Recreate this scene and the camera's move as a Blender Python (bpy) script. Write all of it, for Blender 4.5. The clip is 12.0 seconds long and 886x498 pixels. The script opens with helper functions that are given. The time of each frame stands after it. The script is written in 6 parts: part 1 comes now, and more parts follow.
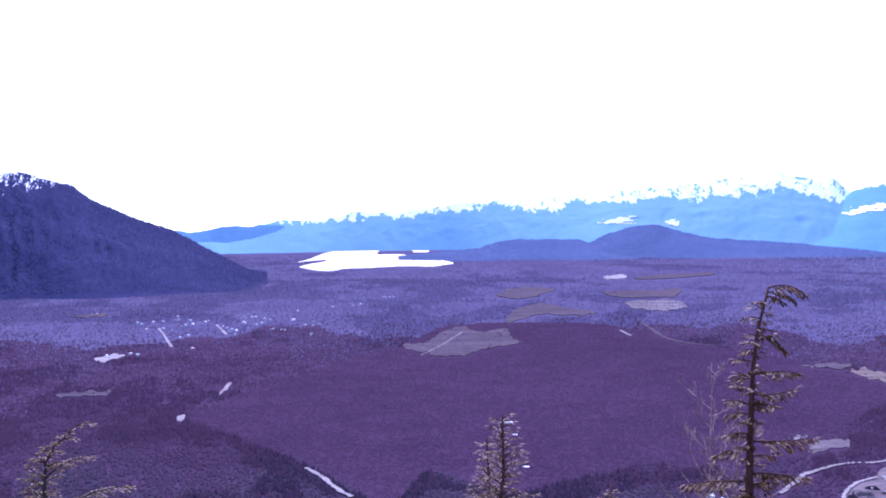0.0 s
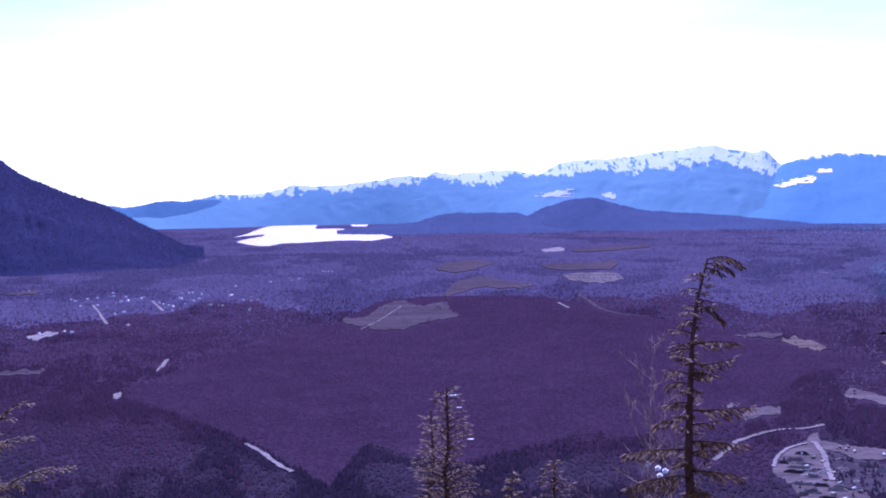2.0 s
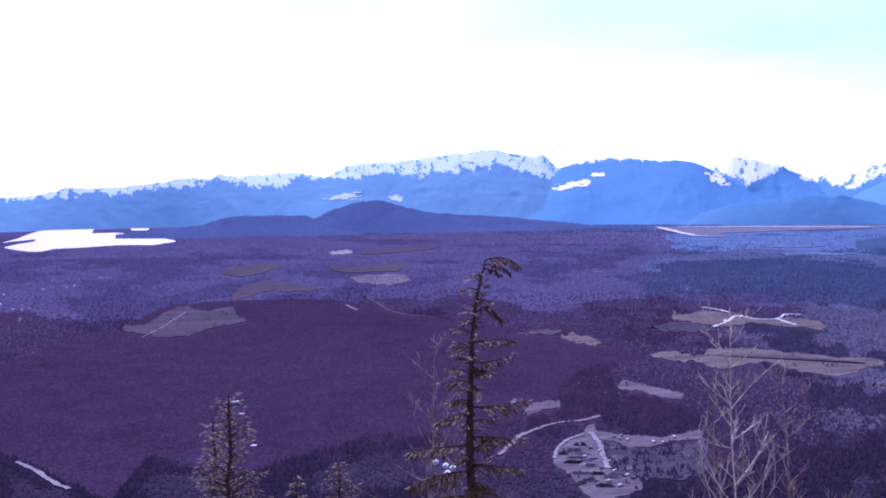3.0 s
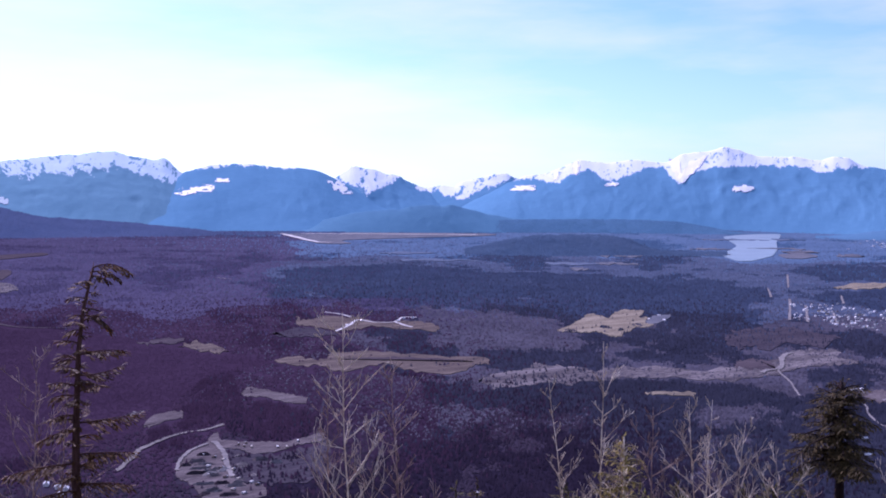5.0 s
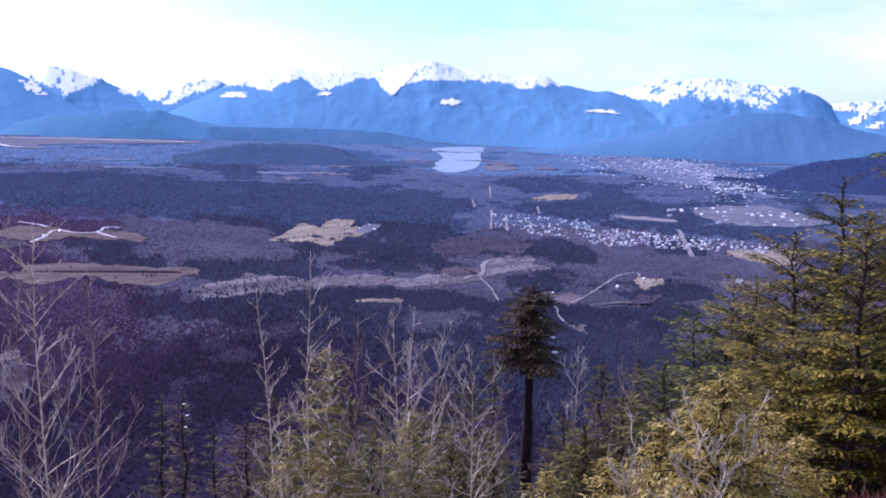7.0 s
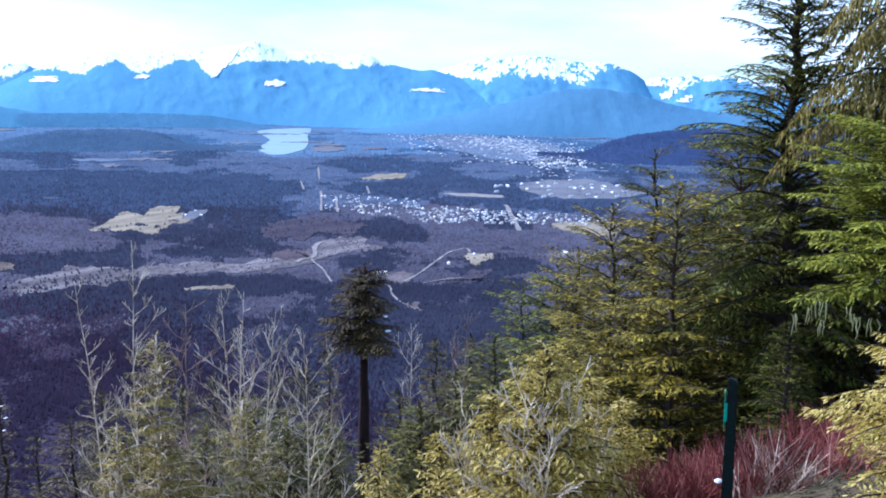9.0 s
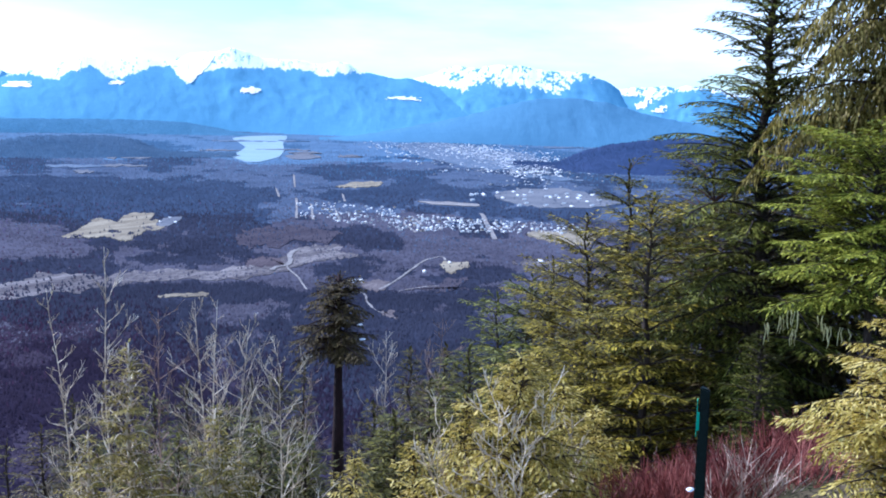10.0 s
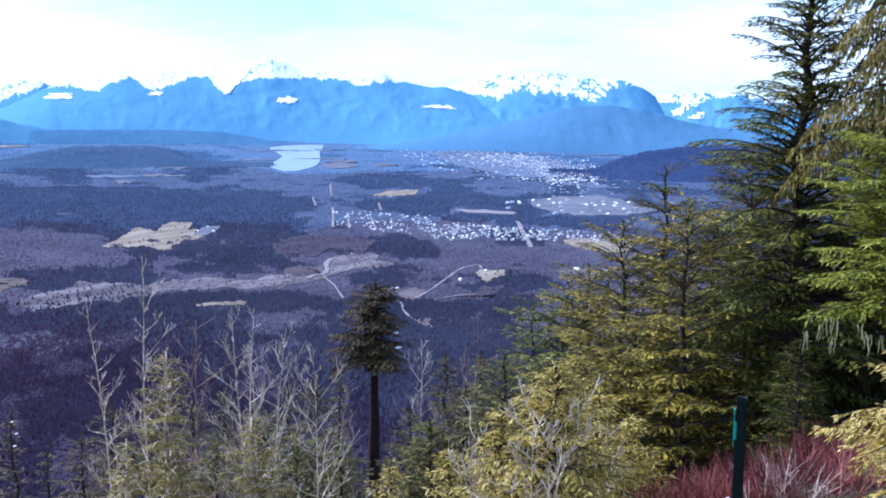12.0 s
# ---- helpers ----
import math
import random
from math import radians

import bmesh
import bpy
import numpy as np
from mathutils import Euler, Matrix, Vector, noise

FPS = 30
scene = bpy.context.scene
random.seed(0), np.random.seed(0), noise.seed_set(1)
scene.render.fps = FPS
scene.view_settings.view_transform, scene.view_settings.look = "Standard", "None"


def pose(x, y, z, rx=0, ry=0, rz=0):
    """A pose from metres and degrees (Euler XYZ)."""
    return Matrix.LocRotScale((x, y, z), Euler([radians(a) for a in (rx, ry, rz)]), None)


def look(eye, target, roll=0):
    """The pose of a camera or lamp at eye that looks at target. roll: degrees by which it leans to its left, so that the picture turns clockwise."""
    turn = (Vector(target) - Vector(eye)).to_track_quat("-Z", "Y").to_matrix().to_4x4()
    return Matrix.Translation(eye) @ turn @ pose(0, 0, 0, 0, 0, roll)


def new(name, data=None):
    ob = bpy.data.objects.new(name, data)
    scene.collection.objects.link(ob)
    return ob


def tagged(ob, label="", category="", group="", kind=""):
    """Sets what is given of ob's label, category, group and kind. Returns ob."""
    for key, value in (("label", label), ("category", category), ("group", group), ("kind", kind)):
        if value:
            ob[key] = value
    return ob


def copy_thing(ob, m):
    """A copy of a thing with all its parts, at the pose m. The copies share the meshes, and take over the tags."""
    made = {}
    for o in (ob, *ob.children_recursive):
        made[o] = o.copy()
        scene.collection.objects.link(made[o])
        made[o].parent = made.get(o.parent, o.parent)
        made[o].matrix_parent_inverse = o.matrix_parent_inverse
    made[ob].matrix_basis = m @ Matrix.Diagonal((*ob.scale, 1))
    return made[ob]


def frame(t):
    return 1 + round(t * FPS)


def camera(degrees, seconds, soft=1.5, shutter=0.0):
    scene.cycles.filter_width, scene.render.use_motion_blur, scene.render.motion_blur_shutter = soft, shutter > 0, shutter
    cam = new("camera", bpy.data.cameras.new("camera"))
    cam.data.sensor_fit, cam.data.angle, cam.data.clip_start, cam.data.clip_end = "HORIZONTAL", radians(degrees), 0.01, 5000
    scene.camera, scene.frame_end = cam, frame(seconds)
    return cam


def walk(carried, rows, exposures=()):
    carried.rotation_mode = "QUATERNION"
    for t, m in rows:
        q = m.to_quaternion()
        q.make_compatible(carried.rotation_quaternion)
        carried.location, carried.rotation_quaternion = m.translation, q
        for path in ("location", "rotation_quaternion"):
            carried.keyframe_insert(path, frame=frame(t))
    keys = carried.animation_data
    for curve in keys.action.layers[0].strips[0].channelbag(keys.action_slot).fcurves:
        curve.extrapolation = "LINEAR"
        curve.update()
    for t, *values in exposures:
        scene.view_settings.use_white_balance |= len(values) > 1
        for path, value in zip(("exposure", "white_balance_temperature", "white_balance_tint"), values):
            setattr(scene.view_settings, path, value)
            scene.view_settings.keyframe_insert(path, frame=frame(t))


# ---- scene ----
cam = camera(46.0, 12.0, soft=1.9)
PATH = [
    (0.0, pose(-0.013, 0.007, 120, 88.47, 0.66, -0.00)),
    (0.2, pose(-0.0245, 0.014, 120, 88.80, 0.72, 0.47)),
    (0.5, pose(-0.038, 0.022, 120, 87.48, 1.12, 0.40)),
    (0.7, pose(-0.043, 0.0245, 120, 87.06, 1.64, 0.63)),
    (1.0, pose(-0.051, 0.029, 120, 87.81, 1.30, 0.32)),
    (1.5, pose(-0.071, 0.041, 120, 87.61, 1.28, 0.13)),
    (1.8, pose(-0.0625, 0.0365, 120, 87.17, 1.38, -1.52)),
    (2.0, pose(-0.058, 0.034, 120, 86.99, 0.90, -3.36)),
    (2.2, pose(-0.06, 0.0345, 120, 87.07, 0.88, -5.69)),
    (2.5, pose(-0.064, 0.036, 120, 87.04, 0.84, -9.80)),
    (2.8, pose(-0.0355, 0.0205, 120, 87.04, 0.95, -12.84)),
    (3.0, pose(-0.003, 0.002, 120, 86.96, 0.87, -14.98)),
    (3.2, pose(0.0235, -0.0135, 120, 86.99, 0.77, -17.23)),
    (3.5, pose(0.052, -0.030, 120, 87.39, 0.87, -20.37)),
    (3.7, pose(0.065, -0.037, 120, 87.91, 0.67, -22.66)),
    (5.3, pose(0.087, -0.050, 120, 86.60, -0.18, -37.89)),
    (5.5, pose(0.093, -0.053, 120, 86.30, -0.05, -39.63)),
    (5.8, pose(0.1015, -0.0585, 120, 85.88, 0.14, -42.71)),
    (6.0, pose(0.107, -0.062, 120, 85.01, -0.07, -45.16)),
    (6.2, pose(0.113, -0.0655, 120, 84.68, -0.58, -47.17)),
    (6.5, pose(0.122, -0.070, 120, 84.28, -1.52, -47.67)),
    (6.8, pose(0.1305, -0.0745, 120, 83.75, -2.28, -49.61)),
    (7.0, pose(0.136, -0.078, 120, 82.53, -1.89, -50.95)),
    (7.2, pose(0.142, -0.0815, 120, 82.99, -1.33, -52.07)),
    (7.5, pose(0.151, -0.087, 120, 82.34, -1.58, -54.75)),
    (7.7, pose(0.157, -0.090, 120, 81.55, -1.02, -55.32)),
    (9.3, pose(0.174, -0.100, 120, 82.02, -1.41, -61.23)),
    (9.5, pose(0.175, -0.101, 120, 82.15, -1.69, -61.49)),
    (10.0, pose(0.179, -0.103, 120, 82.16, -1.35, -61.69)),
    (10.3, pose(0.181, -0.1035, 120, 82.42, -0.70, -61.83)),
    (10.5, pose(0.182, -0.104, 120, 82.61, -0.49, -62.02)),
    (11.0, pose(0.185, -0.106, 120, 82.70, -0.24, -62.46)),
    (11.5, pose(0.188, -0.108, 120, 82.30, -0.34, -62.13)),
    (11.7, pose(0.189, -0.109, 120, 82.89, -0.74, -61.05)),
    (12.0, pose(0.191, -0.110, 120, 82.57, -0.89, -59.76)),
]
EXPOSURE = [(0.0, 0.85, 5150, 58), (0.4, 0.36, 5100, 66), (1.5, 0.18, 5050, 72), (3.7, 0.08, 5100, 62), (5.3, -0.22, 5550, 54),
            (6.0, -0.3, 5480, 52), (6.15, -0.3, 5480, 52), (6.35, -0.08, 5440, 52), (6.6, 0.02, 5400, 53), (7.0, 0.16, 5350, 52), (7.7, 0.4, 5250, 44), (9.3, 0.6, 5050, 20), (11.2, 0.6, 5050, 20), (12.0, 0.6, 5050, 27)]
walk(cam, PATH, EXPOSURE)

EYE = 120.0  # metres over the valley floor

# ---- light: hazy spring sun ahead of the lookout ----
SUN_UP, SUN_TURN = radians(36), radians(2)
world = bpy.data.worlds.new("spring_sky")
scene.world = world
world.use_nodes = True
wn, wl = world.node_tree.nodes, world.node_tree.links
wn.clear()
w_out = wn.new("ShaderNodeOutputWorld")
w_bg = wn.new("ShaderNodeBackground")
w_sky = wn.new("ShaderNodeTexSky")
w_sky.sky_type = "NISHITA"
w_sky.sun_disc = False
w_sky.sun_elevation, w_sky.sun_rotation = SUN_UP, SUN_TURN
w_sky.altitude, w_sky.air_density, w_sky.dust_density, w_sky.ozone_density = 300, 1.0, 0.8, 1.0
w_co = wn.new("ShaderNodeTexCoord")
w_map = wn.new("ShaderNodeMapping")
w_map.inputs["Scale"].default_value = (1.2, 1.2, 6.0)
w_noise = wn.new("ShaderNodeTexNoise")
w_noise.inputs["Scale"].default_value, w_noise.inputs["Detail"].default_value = 1.6, 7
w_noise.inputs["Roughness"].default_value = 0.55
w_ramp = wn.new("ShaderNodeValToRGB")
w_ramp.color_ramp.elements[0].position, w_ramp.color_ramp.elements[1].position = 0.38, 0.62
w_mix = wn.new("ShaderNodeMixRGB")
w_mix.inputs["Color2"].default_value = (8.2, 8.8, 9.2, 1)  # thin cloud, as bright as the sky by the sun
w_fac = wn.new("ShaderNodeMath")
w_fac.operation = "MULTIPLY"
w_fac.inputs[1].default_value = 0.6
wl.new(w_co.outputs["Generated"], w_map.inputs["Vector"])
wl.new(w_map.outputs["Vector"], w_noise.inputs["Vector"])
wl.new(w_noise.outputs["Fac"], w_ramp.inputs["Fac"])
wl.new(w_ramp.outputs["Color"], w_fac.inputs[0])
wl.new(w_fac.outputs["Value"], w_mix.inputs["Fac"])
w_tint = wn.new("ShaderNodeMixRGB")  # the clear, slightly cyan air of the clip
w_tint.blend_type = "MULTIPLY"
w_tint.inputs["Fac"].default_value = 1
w_tint.inputs["Color2"].default_value = (0.68, 1.0, 1.07, 1)
wl.new(w_sky.outputs["Color"], w_tint.inputs["Color1"])
wl.new(w_tint.outputs["Color"], w_mix.inputs["Color1"])
wl.new(w_mix.outputs["Color"], w_bg.inputs["Color"])
w_bg.inputs["Strength"].default_value = 0.14
wl.new(w_bg.outputs["Background"], w_out.inputs["Surface"])

sun = new("sun", bpy.data.lights.new("sun", "SUN"))
sun.data.energy, sun.data.angle, sun.data.color = 5.0, radians(0.6), (1.0, 0.95, 0.87)
sun.matrix_world = look((0, 0, 0), (-math.sin(SUN_TURN) * math.cos(SUN_UP), -math.cos(SUN_TURN) * math.cos(SUN_UP), -math.sin(SUN_UP)))

# ---- materials ----
def material(name, colours, scale=1.0, rough=0.9, bump=0.0, fine=8.0, by="Object", metal=0.0, islands=0.0, through_light=0.0, stretch=(1, 1, 1)):
    """Noise at two scales runs through the colours; islands: how much each loose piece differs; through_light: share of light let through."""
    m = bpy.data.materials.new(name)
    m.use_nodes = True
    n, l = m.node_tree.nodes, m.node_tree.links
    bsdf = n["Principled BSDF"]
    bsdf.inputs["Roughness"].default_value, bsdf.inputs["Metallic"].default_value = rough, metal
    bsdf.inputs["Specular IOR Level"].default_value = 0.0 if by == "World" else 0.2
    geo = n.new("ShaderNodeNewGeometry")
    co = n.new("ShaderNodeTexCoord")
    mp = n.new("ShaderNodeMapping")
    mp.inputs["Scale"].default_value = stretch
    l.new(geo.outputs["Position"] if by == "World" else co.outputs["Object"], mp.inputs["Vector"])
    big, small = n.new("ShaderNodeTexNoise"), n.new("ShaderNodeTexNoise")
    big.inputs["Scale"].default_value, big.inputs["Detail"].default_value = scale, 5
    small.inputs["Scale"].default_value, small.inputs["Detail"].default_value = scale * fine, 3
    for t in (big, small):
        l.new(mp.outputs["Vector"], t.inputs["Vector"])
    mix = n.new("ShaderNodeMixRGB")
    mix.inputs["Fac"].default_value = 0.4
    l.new(big.outputs["Fac"], mix.inputs["Color1"])
    l.new(small.outputs["Fac"], mix.inputs["Color2"])
    value = mix.outputs["Color"]
    if islands:
        isl = n.new("ShaderNodeMixRGB")
        isl.inputs["Fac"].default_value = islands
        l.new(value, isl.inputs["Color1"])
        l.new(geo.outputs["Random Per Island"], isl.inputs["Color2"])
        value = isl.outputs["Color"]
    ramp = n.new("ShaderNodeValToRGB")
    r = ramp.color_ramp
    lo, hi = (0.34, 0.66) if islands < 0.2 else (0.24, 0.72) if islands < 0.5 else (0.15, 0.85)
    while len(r.elements) < len(colours):
        r.elements.new(0.5)
    for i, c in enumerate(colours):
        r.elements[i].position = lo + (hi - lo) * i / (len(colours) - 1)
        r.elements[i].color = (*c, 1)
    l.new(value, ramp.inputs["Fac"])
    l.new(ramp.outputs["Color"], bsdf.inputs["Base Color"])
    if bump:
        b = n.new("ShaderNodeBump")
        b.inputs["Strength"].default_value, b.inputs["Distance"].default_value = bump, 0.3 / scale
        l.new(small.outputs["Fac"], b.inputs["Height"])
        l.new(b.outputs["Normal"], bsdf.inputs["Normal"])
    if through_light:
        tr, mx = n.new("ShaderNodeBsdfTranslucent"), n.new("ShaderNodeMixShader")
        l.new(ramp.outputs["Color"], tr.inputs["Color"])
        mx.inputs["Fac"].default_value = through_light
        l.new(bsdf.outputs["BSDF"], mx.inputs[1])
        l.new(tr.outputs["BSDF"], mx.inputs[2])
        l.new(mx.outputs["Shader"], n["Material Output"].inputs["Surface"])
    return m


def mountain_material(name, dark, light, ragged=0.5, grain=2.2, snow=(0.74, 0.81, 0.85)):
    """Conifer slopes, haze put into both tones when far; snow lies where the mesh's snow_cover (degrees over the snow
    line) is above a noise that runs downhill.
    """
    m = material(name, [dark, light], 0.006, 1.0, 0.05, 6.0, "World")
    n, l = m.node_tree.nodes, m.node_tree.links
    bsdf = n["Principled BSDF"]
    base = bsdf.inputs["Base Color"].links[0].from_socket
    cover = n.new("ShaderNodeAttribute")
    cover.attribute_name = "snow_cover"
    noises = []
    lie = n.new("ShaderNodeAttribute")
    lie.attribute_name = "lie"
    for scale in (grain, grain * 2.7):
        t = n.new("ShaderNodeTexNoise")
        t.inputs["Scale"].default_value, t.inputs["Detail"].default_value, t.inputs["Roughness"].default_value = scale, 5, 0.6
        l.new(lie.outputs["Vector"], t.inputs["Vector"])
        noises.append(t)
    both = n.new("ShaderNodeMixRGB")
    both.inputs["Fac"].default_value = 0.45
    l.new(noises[0].outputs["Fac"], both.inputs["Color1"])
    l.new(noises[1].outputs["Fac"], both.inputs["Color2"])
    h = n.new("ShaderNodeMath")
    h.operation = "MULTIPLY_ADD"
    h.inputs[1].default_value = ragged * 2.4
    l.new(both.outputs["Color"], h.inputs[0])
    l.new(cover.outputs["Fac"], h.inputs[2])
    rg = n.new("ShaderNodeMapRange")
    rg.inputs["From Min"].default_value = ragged * 1.2 - 0.03
    rg.inputs["From Max"].default_value = ragged * 1.2 + 0.05
    l.new(h.outputs["Value"], rg.inputs["Value"])
    mx = n.new("ShaderNodeMixRGB")
    mx.inputs["Color2"].default_value = (*snow, 1)
    l.new(rg.outputs["Result"], mx.inputs["Fac"])
    l.new(base, mx.inputs["Color1"])
    l.new(mx.outputs["Color"], bsdf.inputs["Base Color"])
    b = n.new("ShaderNodeBump")  # wind-packed relief of the snow and rock
    b.inputs["Strength"].default_value, b.inputs["Distance"].default_value = 0.16, 20.0
    l.new(both.outputs["Color"], b.inputs["Height"])
    l.new(b.outputs["Normal"], bsdf.inputs["Normal"])
    return m


M_GROUND = material("valley_floor", [(0.024, 0.018, 0.025), (0.042, 0.034, 0.042), (0.03, 0.024, 0.031)], 0.012, 1.0, 0.4, 10, "World")
# Valley woods: bluer with distance, haze put into the base colours.
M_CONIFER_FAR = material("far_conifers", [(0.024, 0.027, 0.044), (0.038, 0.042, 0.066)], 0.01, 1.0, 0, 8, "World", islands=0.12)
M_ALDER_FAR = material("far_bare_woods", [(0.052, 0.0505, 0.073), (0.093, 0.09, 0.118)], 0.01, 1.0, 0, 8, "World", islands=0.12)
# Darker copies for the slope's foot: shade and lens vignette in the colour.
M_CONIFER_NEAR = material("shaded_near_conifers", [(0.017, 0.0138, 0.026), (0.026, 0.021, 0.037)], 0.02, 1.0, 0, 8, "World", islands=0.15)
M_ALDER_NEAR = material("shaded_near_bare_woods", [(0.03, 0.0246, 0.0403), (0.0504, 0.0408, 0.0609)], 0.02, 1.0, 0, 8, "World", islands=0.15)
# Blue and pale tones paint the haze of distance onto the trees.
M_CONIFER_BLUE = material("haze_blue_conifers", [(0.032, 0.046, 0.08), (0.048, 0.066, 0.108)], 0.01, 1.0, 0, 8, "World", islands=0.1)
M_ALDER_BLUE = material("haze_blue_bare_woods", [(0.059, 0.08, 0.127), (0.095, 0.12, 0.175)], 0.01, 1.0, 0, 8, "World", islands=0.1)
M_CONIFER_HAZE = material("haze_pale_conifers", [(0.045, 0.09, 0.155), (0.066, 0.12, 0.2)], 0.006, 1.0, 0, 8, "World", islands=0.1)
M_ALDER_HAZE = material("haze_pale_bare_woods", [(0.08, 0.135, 0.215), (0.115, 0.18, 0.27)], 0.006, 1.0, 0, 8, "World", islands=0.1)
# Purplish haze before the lake, painted as tree colour.
M_CONIFER_PURPLE_HAZE = material("haze_purple_conifers", [(0.047, 0.0425, 0.0803), (0.065, 0.0598, 0.107)], 0.006, 1.0, 0, 8, "World", islands=0.1)
M_ALDER_PURPLE_HAZE = material("haze_purple_bare_woods", [(0.0616, 0.0552, 0.1), (0.0885, 0.0805, 0.134)], 0.006, 1.0, 0, 8, "World", islands=0.1)
# Far open ground, greyed bluish: haze put into the colour.
M_FAR_FIELD = material("haze_pale_fields", [(0.1, 0.108, 0.13), (0.18, 0.185, 0.205)], 0.02, 1.0, 0, 8, "World")
# Magenta lens flare is put into these three base colours.
M_CONIFER_FLARE = material("flare_tinted_conifers", [(0.03, 0.018, 0.035), (0.042, 0.026, 0.048)], 0.006, 1.0, 0, 8, "World", islands=0.1)
M_ALDER_FLARE = material("flare_tinted_bare_woods", [(0.036, 0.0225, 0.042), (0.06, 0.038, 0.066)], 0.008, 1.0, 0, 8, "World", islands=0.1)
M_PLANTED = material("planted_conifers", [(0.0396, 0.0236, 0.0438), (0.054, 0.0329, 0.0588)], 0.004, 1.0, 0, 8, "World", islands=0.06)
# The pale base colour stands in for sky reflected on the river.
M_RIVER = material("pale_river_water", [(0.18, 0.25, 0.28), (0.26, 0.33, 0.36)], 0.01, 0.4, 0.1, 30, "World")
M_RIVER.node_tree.nodes["Principled BSDF"].inputs["Specular IOR Level"].default_value = 0.4
M_CLEARING = material("cut_ground", [(0.0521, 0.0432, 0.0532), (0.1, 0.0819, 0.0912)], 0.02, 1.0, 0.3, 9, "World", stretch=(0.45, 1.9, 1))
M_HAY = material("dry_grass", [(0.14, 0.118, 0.092), (0.24, 0.205, 0.152), (0.33, 0.288, 0.215)], 0.03, 1.0, 0.3, 9, "World", stretch=(0.45, 1.9, 1))
M_GRAVEL = material("gravel", [(0.16, 0.15, 0.15), (0.3, 0.28, 0.27)], 0.05, 1.0, 0.3, 9, "World")
M_ROAD = material("pale_road", [(0.15, 0.14, 0.135), (0.25, 0.23, 0.22)], 0.05, 0.9, 0.1, 9, "World")
M_RUNWAY = material("pale_concrete", [(0.5, 0.49, 0.47), (0.6, 0.58, 0.56)], 0.05, 0.9, 0.1, 9, "World")
M_TAN = material("tan_grass", [(0.076, 0.062, 0.06), (0.128, 0.104, 0.092), (0.205, 0.168, 0.142)], 0.035, 1.0, 0.3, 9, "World", stretch=(0.35, 2.2, 1))
M_PIT = material("dull_gravel", [(0.0738, 0.0624, 0.0672), (0.123, 0.104, 0.108), (0.18, 0.156, 0.156)], 0.06, 1.0, 0.4, 7, "World", stretch=(0.5, 1.6, 1))
M_BROWN = material("brown_brush", [(0.048, 0.042, 0.056), (0.079, 0.069, 0.084)], 0.03, 1.0, 0.3, 9, "World", stretch=(0.45, 1.9, 1))
# Bluer still, for the haze over the town's ground and far fields.
M_TOWN = material("haze_blue_lots", [(0.085, 0.115, 0.165), (0.15, 0.185, 0.24)], 0.02, 1.0, 0, 8, "World")
M_SLASH = material("grey_brush", [(0.06, 0.054, 0.06), (0.14, 0.125, 0.13), (0.26, 0.235, 0.23)], 0.03, 1.0, 0.5, 9, "World", stretch=(0.45, 1.9, 1))
M_WATER = material("still_water", [(0.06, 0.08, 0.1), (0.07, 0.09, 0.11)], 0.01, 0.62, 0.3, 30, "World")
M_WATER.node_tree.nodes["Principled BSDF"].inputs["Specular IOR Level"].default_value = 0.6
M_SNOW = material("old_snow", [(0.78, 0.8, 0.82), (0.9, 0.9, 0.9)], 2.0, 0.7, 0.3)
# Dim blue-grey: the shade on the range's snow, put into its colour.
M_SHADED_SNOW = material("shaded_snow", [(0.4, 0.5, 0.56), (0.55, 0.65, 0.7)], 0.05, 0.8, 0, 8, "World")
M_WALL = [material("pale_siding", [(0.62, 0.61, 0.58), (0.75, 0.74, 0.72)], 0.6), material("beige_siding", [(0.5, 0.44, 0.36), (0.58, 0.52, 0.44)], 0.6),
          material("grey_siding", [(0.35, 0.37, 0.4), (0.45, 0.47, 0.5)], 0.6)]
M_ROOF = [material("pale_metal_roof", [(0.6, 0.6, 0.6), (0.75, 0.75, 0.75)], 0.5, 0.35), material("brown_shingles", [(0.1, 0.08, 0.07), (0.17, 0.13, 0.11)], 0.6),
          material("grey_shingles", [(0.22, 0.22, 0.23), (0.32, 0.32, 0.33)], 0.6, 0.6)]
# Distance haze is put into the mountains' base colours as blue.
HAZE_FOREST = ((0.105, 0.256, 0.387), (0.123, 0.289, 0.43))
# The range's own snow is blue-grey too, shade put into its tone.
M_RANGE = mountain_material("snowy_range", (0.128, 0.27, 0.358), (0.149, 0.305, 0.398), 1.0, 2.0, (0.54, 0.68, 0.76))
M_BROAD = mountain_material("snow_crested_mountain", *HAZE_FOREST, 0.5, 2.4)
M_MASSIF = mountain_material("snowy_massif", *HAZE_FOREST, 0.42, 2.2)
M_PEAK = mountain_material("snow_peaks", *HAZE_FOREST, 0.9, 2.4)
M_GAP = mountain_material("snow_peaks_in_gap", *HAZE_FOREST, 0.7, 2.0)
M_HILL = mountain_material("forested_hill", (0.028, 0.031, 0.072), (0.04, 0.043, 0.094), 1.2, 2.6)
# Low ridges, spur and terrace: haze painted in as blue and purple.
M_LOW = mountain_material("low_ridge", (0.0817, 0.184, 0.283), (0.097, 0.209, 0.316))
M_LOW_PURPLE_HAZE = mountain_material("low_haze_purple_ridge", (0.0632, 0.0918, 0.167), (0.0796, 0.11, 0.192))
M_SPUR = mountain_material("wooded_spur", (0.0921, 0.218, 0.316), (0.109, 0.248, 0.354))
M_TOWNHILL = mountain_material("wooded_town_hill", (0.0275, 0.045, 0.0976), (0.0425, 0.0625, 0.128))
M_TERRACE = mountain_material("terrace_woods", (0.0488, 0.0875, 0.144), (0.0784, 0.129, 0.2))
